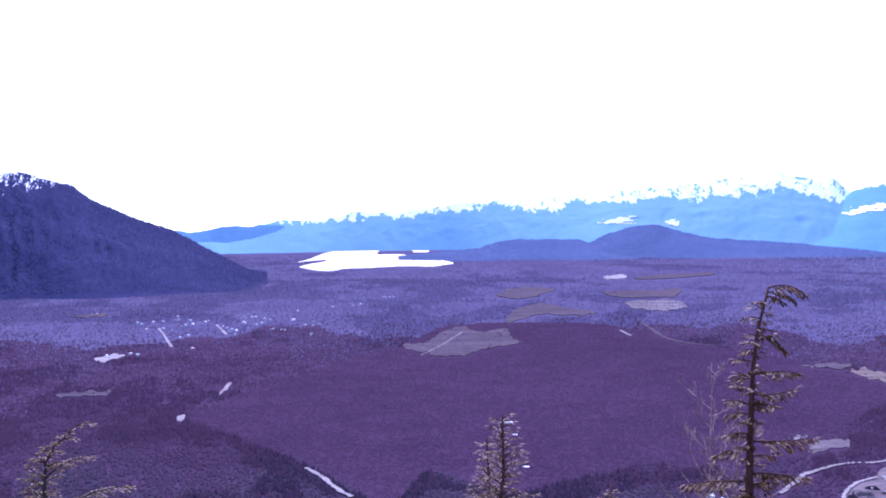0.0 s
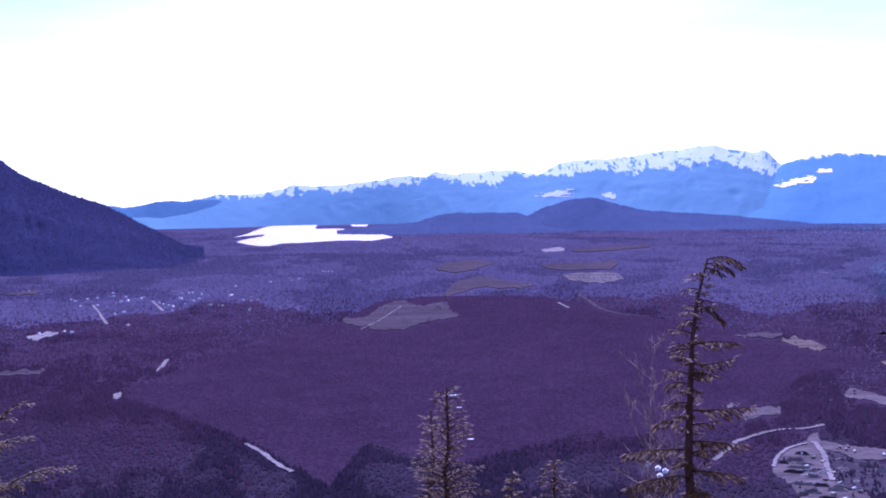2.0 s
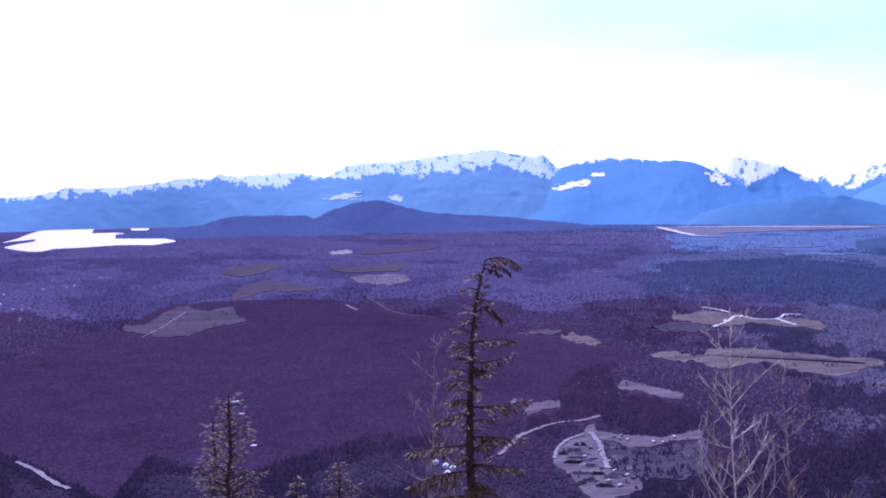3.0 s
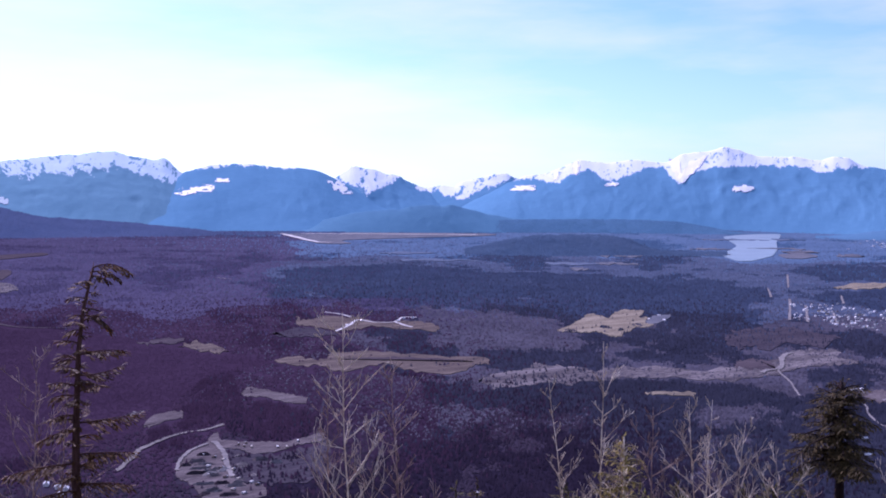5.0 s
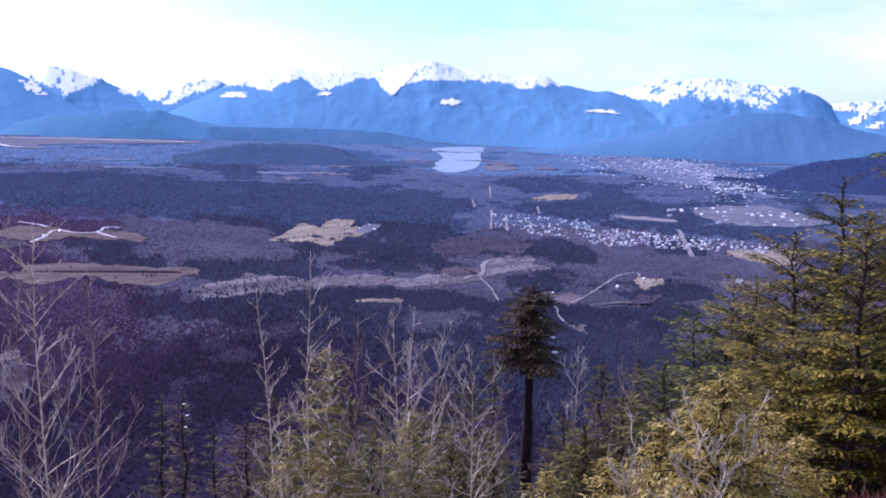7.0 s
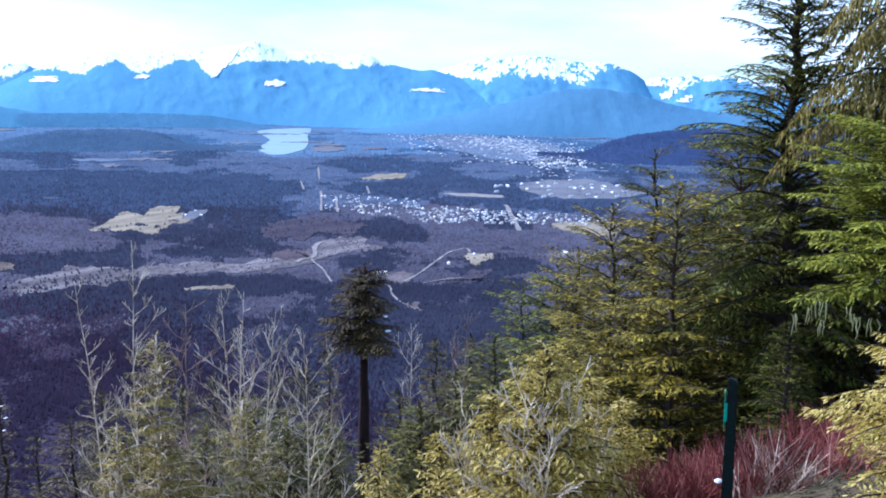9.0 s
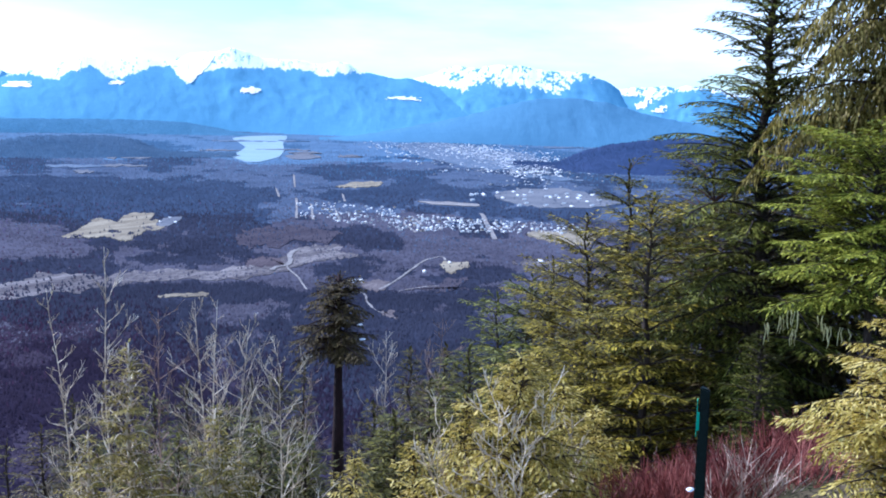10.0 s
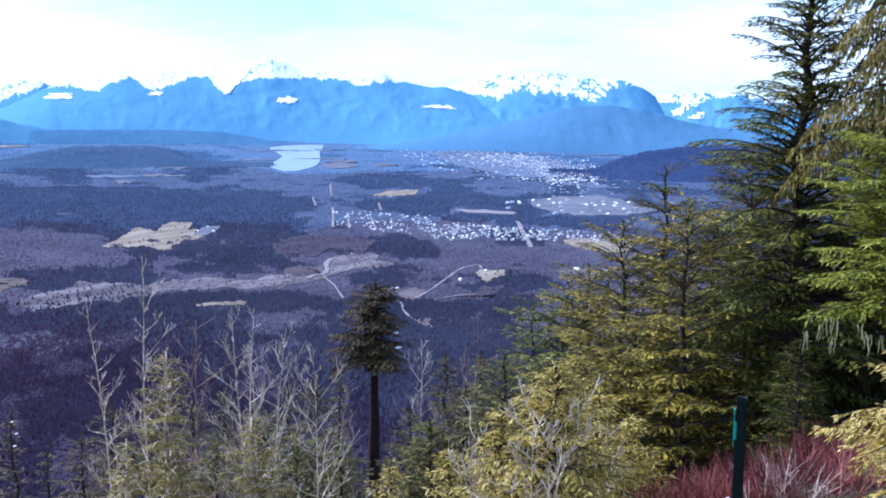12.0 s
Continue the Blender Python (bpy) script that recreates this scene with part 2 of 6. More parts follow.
# Trees on the low hills carry the same painted haze.
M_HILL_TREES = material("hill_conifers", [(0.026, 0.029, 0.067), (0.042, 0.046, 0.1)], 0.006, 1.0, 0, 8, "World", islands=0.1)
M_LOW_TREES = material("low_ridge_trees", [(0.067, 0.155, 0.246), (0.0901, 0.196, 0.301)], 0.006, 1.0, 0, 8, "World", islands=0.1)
M_LOW_PURPLE_TREES = material("low_haze_purple_trees", [(0.0592, 0.0867, 0.158), (0.0836, 0.115, 0.198)], 0.006, 1.0, 0, 8, "World", islands=0.1)
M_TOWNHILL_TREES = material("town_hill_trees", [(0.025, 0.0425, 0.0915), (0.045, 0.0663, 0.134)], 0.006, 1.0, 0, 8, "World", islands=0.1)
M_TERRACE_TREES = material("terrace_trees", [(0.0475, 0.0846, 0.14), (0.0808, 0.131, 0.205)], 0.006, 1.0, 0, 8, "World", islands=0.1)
M_BARK = material("dark_bark", [(0.03, 0.022, 0.017), (0.075, 0.055, 0.042)], 6, 0.95, 0.6, 6, stretch=(1, 1, 0.25))
M_BARK_RED = material("reddish_bark", [(0.05, 0.022, 0.017), (0.13, 0.062, 0.045)], 6, 0.95, 0.6, 6, stretch=(1, 1, 0.25))
M_BARK_DARK = material("dark_brown_bark", [(0.014, 0.008, 0.008), (0.045, 0.024, 0.021)], 6, 0.95, 0.6, 6, stretch=(1, 1, 0.25))
M_LICHEN = material("pale_hanging_lichen", [(0.3, 0.27, 0.1), (0.6, 0.54, 0.26)], 8, 0.9)
M_ALDER = material("pale_alder_bark", [(0.2, 0.15, 0.1), (0.64, 0.52, 0.36), (0.98, 0.89, 0.7)], 5, 0.9, 0.3, 6, stretch=(1, 1, 0.4))
M_HEMLOCK = material("hemlock_needles", [(0.014, 0.012, 0.002), (0.11, 0.09, 0.009), (0.54, 0.415, 0.045)], 1.2, 0.6, 0, 4, islands=0.32, through_light=0.2)
M_TALL = material("dark_hemlock_needles", [(0.013, 0.0145, 0.002), (0.075, 0.08, 0.01), (0.33, 0.32, 0.05)], 1.2, 0.6, 0, 4, islands=0.32, through_light=0.25)
M_BRIGHT = material("fresh_hemlock_needles", [(0.03, 0.042, 0.005), (0.18, 0.2, 0.02), (0.52, 0.5, 0.06)], 1.2, 0.55, 0, 4, islands=0.32, through_light=0.35)
M_DARK = material("spruce_needles", [(0.013, 0.0125, 0.003), (0.055, 0.046, 0.008), (0.16, 0.125, 0.022)], 1.2, 0.65, 0, 4, islands=0.32, through_light=0.2)
# Dark brown of needles seen against the light, put into the colour.
M_RUST = material("backlit_brown_needles", [(0.03, 0.0121, 0.0045), (0.085, 0.0387, 0.0108), (0.17, 0.0828, 0.0243)], 1.2, 0.7, 0, 4, islands=0.32, through_light=0.25)
M_CEDAR = material("yellow_cedar_sprays", [(0.1, 0.076, 0.01), (0.44, 0.335, 0.05), (0.95, 0.79, 0.3)], 1.2, 0.6, 0, 4, islands=0.32, through_light=0.4)
M_OLIVE = material("olive_cedar_sprays", [(0.045, 0.036, 0.007), (0.19, 0.147, 0.026), (0.54, 0.43, 0.12)], 1.2, 0.6, 0, 4, islands=0.32, through_light=0.4)
# Rusty tone of sprays with the sun behind, put into the colour.
M_BACKLIT = material("backlit_rusty_sprays", [(0.05, 0.032, 0.009), (0.15, 0.094, 0.025), (0.28, 0.19, 0.056)], 1.2, 0.6, 0, 4, islands=0.32, through_light=0.4)
M_GREEN = material("young_spruce_needles", [(0.009, 0.012, 0.0018), (0.042, 0.044, 0.006), (0.16, 0.155, 0.02)], 1.2, 0.6, 0, 4, islands=0.32, through_light=0.25)
# Olive needles; on thicket hemlocks their darkness also stands for shade.
M_SHADE = material("olive_shade_needles", [(0.018, 0.018, 0.0035), (0.085, 0.08, 0.013), (0.26, 0.235, 0.045)], 1.2, 0.6, 0, 4, islands=0.32, through_light=0.3)
# Near-black brown: backlight and inner shade put into the needle colour.
M_BROWNISH = material("shaded_brown_needles", [(0.016, 0.011, 0.004), (0.06, 0.042, 0.013), (0.15, 0.105, 0.034)], 1.2, 0.7, 0, 4, islands=0.32, through_light=0.2)
# Alder bark browned in its colour for twigs standing against the light.
M_TWIG = material("brown_alder_bark", [(0.09, 0.055, 0.042), (0.34, 0.23, 0.17), (0.75, 0.58, 0.46)], 5, 0.9, 0.3, 6, stretch=(1, 1, 0.4))
M_RED = material("red_osier_bark", [(0.07, 0.014, 0.012), (0.2, 0.045, 0.036), (0.42, 0.17, 0.13)], 3, 0.7, 0, 5, islands=0.6)
M_SOIL = material("forest_soil", [(0.03, 0.024, 0.018), (0.09, 0.07, 0.045), (0.06, 0.065, 0.03)], 0.8, 1.0, 0.8, 9, "World")
M_POST = material("dark_green_paint", [(0.002, 0.0075, 0.0065), (0.004, 0.013, 0.011)], 8, 0.45, 0.15)
M_FLAKE = material("bright_green_paint", [(0.02, 0.3, 0.17), (0.05, 0.4, 0.25)], 20, 0.5, 0.1)


# ---- building helpers ----
class Geo:
    """Gathers the corners and faces of one mesh."""

    def __init__(self):
        self.v, self.f = [], []

    def face(self, *pts):
        k = len(self.v)
        self.v.extend(pts)
        self.f.append(tuple(range(k, k + len(pts))))

    def tube(self, path, radii, sides=5):
        """A tapered tube along a path of Vectors."""
        rings = []
        for i, p in enumerate(path):
            d = (path[min(i + 1, len(path) - 1)] - path[max(i - 1, 0)]).normalized()
            a = d.orthogonal().normalized()
            b = d.cross(a)
            k = len(self.v)
            for s in range(sides):
                w = 2 * math.pi * s / sides
                self.v.append(p + (a * math.cos(w) + b * math.sin(w)) * radii[i])
            rings.append(k)
        for k0, k1 in zip(rings, rings[1:]):
            for s in range(sides):
                t = (s + 1) % sides
                self.f.append((k0 + s, k0 + t, k1 + t, k1 + s))
        self.f.append(tuple(rings[-1] + s for s in range(sides)))

    def box(self, x0, y0, z0, x1, y1, z1):
        k = len(self.v)
        self.v += [Vector((x, y, z)) for z in (z0, z1) for x, y in ((x0, y0), (x1, y0), (x1, y1), (x0, y1))]
        self.f += [(k, k + 3, k + 2, k + 1), (k + 4, k + 5, k + 6, k + 7), (k, k + 1, k + 5, k + 4), (k + 1, k + 2, k + 6, k + 5),
                   (k + 2, k + 3, k + 7, k + 6), (k + 3, k, k + 4, k + 7)]

    def mesh(self, name, smooth=False):
        me = bpy.data.meshes.new(name)
        me.from_pydata(self.v, [], self.f)
        if smooth:
            me.shade_smooth()
        return me


def part(name, geo, mat, parent=None, label="", smooth=False):
    me = geo.mesh(name, smooth) if isinstance(geo, Geo) else geo
    me.materials.append(mat)
    ob = new(name, me)
    ob.parent = parent
    if label:
        tagged(ob, label)
    return ob


def thing(name, m, label, category, group="", kind=""):
    ob = new(name)
    ob.empty_display_size = 0.2
    ob.matrix_world = m
    return tagged(ob, label, category, group, kind)


def array_mesh(name, verts, faces):
    """A mesh from numpy arrays; faces all have as many corners."""
    me = bpy.data.meshes.new(name)
    k = faces.shape[1]
    me.vertices.add(len(verts))
    me.vertices.foreach_set("co", np.ascontiguousarray(verts, dtype=np.float32).ravel())
    me.loops.add(faces.size)
    me.loops.foreach_set("vertex_index", np.ascontiguousarray(faces, dtype=np.int32).ravel())
    me.polygons.add(len(faces))
    me.polygons.foreach_set("loop_start", np.arange(0, faces.size, k, dtype=np.int32))
    me.update(calc_edges=True)
    me.validate()
    return me


def polar(az, r, z=0.0):
    """A place from its bearing in degrees (left of north is positive) and its distance from the lookout."""
    a = radians(az)
    return Vector((-math.sin(a) * r, math.cos(a) * r, z))


def value_noise(x, y, seed=0):
    """Smooth noise from -1 to 1 on numpy arrays."""
    def lattice(i, j):
        s = np.sin(i * 127.1 + j * 311.7 + seed * 74.7) * 43758.5453
        return (s - np.floor(s)) * 2 - 1
    xi, yi = np.floor(x), np.floor(y)
    u, v = x - xi, y - yi
    u, v = u * u * (3 - 2 * u), v * v * (3 - 2 * v)
    return (lattice(xi, yi) * (1 - u) + lattice(xi + 1, yi) * u) * (1 - v) + (lattice(xi, yi + 1) * (1 - u) + lattice(xi + 1, yi + 1) * u) * v


def fractal(x, y, octaves=5, seed=0, gain=0.5):
    total, amp = 0.0, 1.0
    for k in range(octaves):
        total = total + amp * value_noise(x * 2 ** k, y * 2 ** k, seed + k)
        amp *= gain
    return total


# ---- the ground: the lookout's slope, the valley floor ----
DOWN = (math.sin(radians(25)), math.cos(radians(25)))
# low rises of the valley floor: bearing, distance, half width across (degrees), half depth (m), height (m)
RISES = [(-30, 1750, 6, 160, 8), (-7, 2500, 6, 180, 12), (-47, 3900, 7, 250, 10), (4, 1900, 6, 200, 6),
         (-64, 1800, 4, 120, 5)]


def height(x, y):
    """The ground's height at x, y (numpy arrays)."""
    r = np.hypot(x, y)
    az = np.degrees(np.arctan2(-x, y))
    floor = np.zeros_like(r)
    for a, d, wa, wd, h in RISES:
        floor = floor + h * np.exp(-((az - a) / wa) ** 2 - ((r - d) / wd) ** 2)
    u = x * DOWN[0] + y * DOWN[1]
    soft = np.logaddexp(0, (u - 3.6) * 1.6) / 1.6
    hill = EYE - 1.65 - 0.12 * np.clip(u, -40, None) - 0.56 * soft - 0.25 * np.clip(r - 500, 0, None)
    hill = hill + 0.10 * fractal(x * 0.6, y * 0.6, 3, 5) + np.clip(r / 60, 0, 3) * fractal(x * 0.03, y * 0.03, 3, 9)
    return 12 * np.logaddexp(floor / 12, hill / 12)


def ground_at(az, r):
    p = polar(az, r)
    p.z = float(height(np.array([p.x]), np.array([p.y]))[0])
    return p


def build_ground(cover, mats):
    """The whole ground as one sheet; cover(bearing, distance) names the material under the valley's woods."""
    bear = np.radians(np.concatenate([np.arange(-90, 28, 0.25), np.arange(28, 270, 3.0)]))
    dist = np.concatenate([[0.0], np.geomspace(0.4, 60, 70), np.geomspace(63, 300, 24), np.geomspace(306, 4980, 190)])
    a, d = np.meshgrid(bear, dist, indexing="ij")
    x, y = -np.sin(a) * d, np.cos(a) * d
    verts = np.stack([x, y, height(x, y)], -1).reshape(-1, 3)
    nb, nd = len(bear), len(dist)
    i, j = np.meshgrid(np.arange(nb), np.arange(nd - 1), indexing="ij")
    i2 = (i + 1) % nb
    faces = np.stack([i * nd + j, i * nd + j + 1, i2 * nd + j + 1, i2 * nd + j], -1).reshape(-1, 4)
    me = array_mesh("ground", verts, faces)
    me.shade_smooth()
    for mat in (M_GROUND, M_SOIL, *mats):
        me.materials.append(mat)
    mid = verts[faces].mean(1)
    r, az = np.hypot(mid[:, 0], mid[:, 1]), np.degrees(np.arctan2(-mid[:, 0], mid[:, 1]))
    index = np.where(r < 60, 1, 0)
    valley = (r > 300) & (az > -90) & (az < 28)
    index[valley] = 2 + cover(az[valley], r[valley])
    me.polygons.foreach_set("material_index", index.astype(np.int32))
    return tagged(new("ground", me), "wooded valley floor below a steep brushy hillside", "ground", kind="structure")


# ---- mountains ----
def inside(poly, az, r):
    """Which of the places (bearing, distance) lie in the outline."""
    hit = np.zeros(len(az), bool)
    a, d = poly[:, 0], poly[:, 1]
    near = (az > a.min()) & (az < a.max()) & (r > d.min()) & (r < d.max())
    if not near.any():
        return hit
    pa, pr = az[near], r[near]
    odd = np.zeros(len(pa), bool)
    j = len(poly) - 1
    for i in range(len(poly)):
        cut = ((d[i] > pr) != (d[j] > pr)) & (pa < (a[j] - a[i]) * (pr - d[i]) / (d[j] - d[i] + 1e-9) + a[i])
        odd ^= cut
        j = i
    hit[near] = odd
    return hit


CRESTS = {}
FACE_ROWS = 48  # rows of a mountain's near face, foot to crest


def mountain(key, crest, dist, depth, mat, label, rough=0.06, seed=1, relief=0.05, grain=330.0, snow=(), most=0.1, streaks=0.22):
    """A ridge whose crest shows at (bearing, elevation) in degrees from the lookout, at that distance."""
    az = np.arange(crest[-1][0], crest[0][0] + 0.01, 0.12)
    el = np.interp(-az, [-a for a, _ in crest], [e for _, e in crest])
    el = np.convolve(np.pad(el, 1, mode="edge"), [0.25, 0.5, 0.25], "valid")
    plain = np.maximum(EYE + dist * np.tan(np.radians(np.convolve(np.pad(el, 9, mode="edge"), np.ones(19) / 19, "valid"))), 4)
    el = el + rough * fractal(az * 1.7, az * 0 + seed, 5, seed, 0.6)
    top = np.maximum(EYE + dist * np.tan(np.radians(el)), 4)
    s = np.concatenate([np.linspace(0, 1, FACE_ROWS), np.linspace(1.06, 2.1, 8)])
    A, S = np.meshgrid(az, s, indexing="ij")
    if isinstance(depth, tuple):  # foot of the slope at its two ends
        depth = np.interp(-A, [0, 9], depth)
    wobble = 1 + 0.12 * value_noise(A * 0.22, A * 0 + seed, seed + 20)
    d = dist - depth * (1 - S) * np.where(S < 1, wobble, 0.35)
    x, y = -np.sin(np.radians(A)) * d, np.cos(np.radians(A)) * d
    warp = 0.35 * fractal(x / grain, y / grain, 3, seed + 5)
    fold = 1 - np.abs(0.65 * fractal(A * 0.75 + warp, S * 0.9 + warp, 6, seed, 0.55) + 0.35 * fractal(x / 120, y / 120, 4, seed + 9, 0.6))  # spurs and gullies run downhill
    body = np.where(S <= 1, 0.6 * S + 0.4 * (1 - (1 - np.clip(S, 0, 1)) ** 1.5), np.clip(1 - (S - 1) * 0.9, 0, 1))
    blend = np.clip(S, 0, 1) ** 5
    h = (top[:, None] * blend + plain[:, None] * (1 - blend)) * np.clip(body + relief * (fold - 0.72) * np.clip(1 - S, 0, 1) ** 0.7 * np.clip(S * 2.5, 0, 1), 0, 1.0) - 1.5
    verts = np.stack([x, y, h], -1)
    CRESTS[key] = (az, verts)
    na, ns = A.shape
    i, j = np.meshgrid(np.arange(na - 1), np.arange(ns - 1), indexing="ij")
    faces = np.stack([i * ns + j, (i + 1) * ns + j, (i + 1) * ns + j + 1, i * ns + j + 1], -1).reshape(-1, 4)
    me = array_mesh("mountain", verts.reshape(-1, 3), faces)
    me.shade_smooth()
    me.materials.append(mat)
    up = np.degrees(np.arctan2(h - EYE, d))
    lean = A + 0.3 * warp + 0.4 * up * value_noise(A * 0.3, A * 0, seed + 60)
    streak = 0.4 - np.abs(fractal(lean * 1.3, up * 0.5, 4, seed + 61, 0.55))
    cover = np.clip(up - np.interp(-A, [-a for a, _ in snow], [e for _, e in snow]) + streaks * streak, -2, most) if snow else np.full(A.shape, -2.0)
    lie = np.stack([lean, up * 0.85, np.full(A.shape, seed * 1.7)], -1)  # across and down the slope
    me.attributes.new("lie", "FLOAT_VECTOR", "POINT").data.foreach_set("vector", np.ascontiguousarray(lie, dtype=np.float32).ravel())
    me.attributes.new("snow_cover", "FLOAT", "POINT").data.foreach_set("value", np.ascontiguousarray(cover, dtype=np.float32).ravel())
    return tagged(new("mountain", me), label, "mountain", kind="structure")


mountain("hill", [(34, 1.6), (30, 2.2), (26, 2.3), (23, 2.62), (22, 2.8), (20.8, 2.42), (19.6, 2.15), (18.7, 1.45), (17.4, 0.78), (15.7, 0.1), (14.5, -0.32), (13.5, -0.86),
                      (12.5, -1.43), (10.8, -2.4), (9.6, -2.75)], 2500, 760, M_HILL, "dark forested mountain with traces of snow on top", 0.04, 3, 0.14,
         most=-0.06, streaks=0.25, snow=[(22.96, 1.96), (21.9, 2.02), (20.95, 2.08), (20.27, 2.37), (19.17, 2.31), (17.5, 2.02)])
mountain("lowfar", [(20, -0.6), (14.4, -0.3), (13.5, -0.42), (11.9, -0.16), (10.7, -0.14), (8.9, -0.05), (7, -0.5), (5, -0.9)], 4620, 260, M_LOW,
         "low haze-blue wooded ridge beyond the lake", 0.04, 5)
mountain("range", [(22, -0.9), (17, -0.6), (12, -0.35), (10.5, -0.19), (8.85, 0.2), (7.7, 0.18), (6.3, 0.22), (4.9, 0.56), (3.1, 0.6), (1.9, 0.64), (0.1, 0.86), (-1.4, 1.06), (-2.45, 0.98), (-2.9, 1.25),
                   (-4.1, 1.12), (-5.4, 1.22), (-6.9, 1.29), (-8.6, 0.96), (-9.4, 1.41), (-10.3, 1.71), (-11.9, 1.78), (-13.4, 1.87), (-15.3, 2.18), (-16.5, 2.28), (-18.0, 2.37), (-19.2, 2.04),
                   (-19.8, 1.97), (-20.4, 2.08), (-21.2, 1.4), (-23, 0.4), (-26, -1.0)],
         4750, (480, 1000), M_RANGE, "long haze-blue mountain range with a snowy crest", 0.05, 7, 0.07,
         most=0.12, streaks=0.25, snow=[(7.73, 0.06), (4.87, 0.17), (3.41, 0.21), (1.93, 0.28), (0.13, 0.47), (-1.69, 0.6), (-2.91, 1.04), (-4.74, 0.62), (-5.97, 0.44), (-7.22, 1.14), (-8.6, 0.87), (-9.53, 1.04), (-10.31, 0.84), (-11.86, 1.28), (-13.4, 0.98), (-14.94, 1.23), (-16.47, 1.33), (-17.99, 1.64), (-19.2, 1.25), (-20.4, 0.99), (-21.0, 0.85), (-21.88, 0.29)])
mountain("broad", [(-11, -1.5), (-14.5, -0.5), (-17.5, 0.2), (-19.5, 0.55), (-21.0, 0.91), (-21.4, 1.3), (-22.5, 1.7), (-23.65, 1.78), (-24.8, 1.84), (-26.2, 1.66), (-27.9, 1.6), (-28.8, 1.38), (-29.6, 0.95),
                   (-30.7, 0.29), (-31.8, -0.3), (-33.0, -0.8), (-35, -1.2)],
         4550, 880, M_BROAD, "broad haze-blue mountain with snow along its crest", 0.035, 11,
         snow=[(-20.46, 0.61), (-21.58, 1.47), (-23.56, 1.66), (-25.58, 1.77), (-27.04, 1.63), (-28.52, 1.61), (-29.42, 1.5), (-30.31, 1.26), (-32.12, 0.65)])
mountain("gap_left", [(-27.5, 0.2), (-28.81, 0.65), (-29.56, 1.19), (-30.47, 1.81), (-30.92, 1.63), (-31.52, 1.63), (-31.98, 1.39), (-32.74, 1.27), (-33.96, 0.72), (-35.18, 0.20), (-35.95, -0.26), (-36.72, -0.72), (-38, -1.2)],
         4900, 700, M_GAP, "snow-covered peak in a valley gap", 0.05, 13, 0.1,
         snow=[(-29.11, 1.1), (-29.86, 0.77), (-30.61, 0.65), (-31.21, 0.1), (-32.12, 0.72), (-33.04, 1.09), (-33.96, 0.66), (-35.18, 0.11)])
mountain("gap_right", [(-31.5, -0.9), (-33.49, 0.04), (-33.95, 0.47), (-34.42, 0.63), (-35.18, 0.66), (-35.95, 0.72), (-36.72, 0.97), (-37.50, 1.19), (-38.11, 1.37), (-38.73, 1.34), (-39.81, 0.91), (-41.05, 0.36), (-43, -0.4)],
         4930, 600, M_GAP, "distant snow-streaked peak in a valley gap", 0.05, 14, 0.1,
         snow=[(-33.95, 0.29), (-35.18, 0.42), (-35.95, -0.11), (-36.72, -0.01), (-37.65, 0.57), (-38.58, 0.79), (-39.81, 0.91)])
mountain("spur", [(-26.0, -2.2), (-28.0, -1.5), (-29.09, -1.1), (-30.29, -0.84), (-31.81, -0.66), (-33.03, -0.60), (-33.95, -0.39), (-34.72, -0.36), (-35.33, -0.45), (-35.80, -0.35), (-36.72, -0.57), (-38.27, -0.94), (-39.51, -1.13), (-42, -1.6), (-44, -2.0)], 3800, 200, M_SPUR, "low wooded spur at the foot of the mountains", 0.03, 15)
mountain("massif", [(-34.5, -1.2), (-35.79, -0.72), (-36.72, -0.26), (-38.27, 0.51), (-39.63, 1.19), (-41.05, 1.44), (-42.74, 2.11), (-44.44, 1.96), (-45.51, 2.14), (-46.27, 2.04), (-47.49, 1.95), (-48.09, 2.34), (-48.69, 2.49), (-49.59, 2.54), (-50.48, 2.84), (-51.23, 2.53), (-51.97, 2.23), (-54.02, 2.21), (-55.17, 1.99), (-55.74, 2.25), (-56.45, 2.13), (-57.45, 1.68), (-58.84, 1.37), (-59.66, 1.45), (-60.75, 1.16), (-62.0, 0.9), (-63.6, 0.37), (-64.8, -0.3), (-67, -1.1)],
         4600, 800, M_MASSIF, "massive haze-blue mountain with snowfields and a snow peak", 0.035, 17, 0.06,
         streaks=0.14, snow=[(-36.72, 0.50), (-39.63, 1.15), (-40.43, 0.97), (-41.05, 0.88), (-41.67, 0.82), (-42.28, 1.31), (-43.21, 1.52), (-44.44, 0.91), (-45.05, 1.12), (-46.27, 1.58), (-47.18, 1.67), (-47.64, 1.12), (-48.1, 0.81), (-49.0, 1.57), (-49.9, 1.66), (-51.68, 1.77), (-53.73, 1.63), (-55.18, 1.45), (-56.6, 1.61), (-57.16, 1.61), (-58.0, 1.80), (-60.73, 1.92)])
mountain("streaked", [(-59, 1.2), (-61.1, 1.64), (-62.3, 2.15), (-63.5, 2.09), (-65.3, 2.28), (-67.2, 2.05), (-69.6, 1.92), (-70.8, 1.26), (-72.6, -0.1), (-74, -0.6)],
         4900, 900, M_PEAK, "snowy mountain range streaked with haze-blue slopes", 0.05, 19, 0.08,
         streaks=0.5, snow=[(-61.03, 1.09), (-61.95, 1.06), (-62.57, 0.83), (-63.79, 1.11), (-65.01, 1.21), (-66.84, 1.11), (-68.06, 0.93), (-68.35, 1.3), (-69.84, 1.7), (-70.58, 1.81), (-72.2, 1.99)])
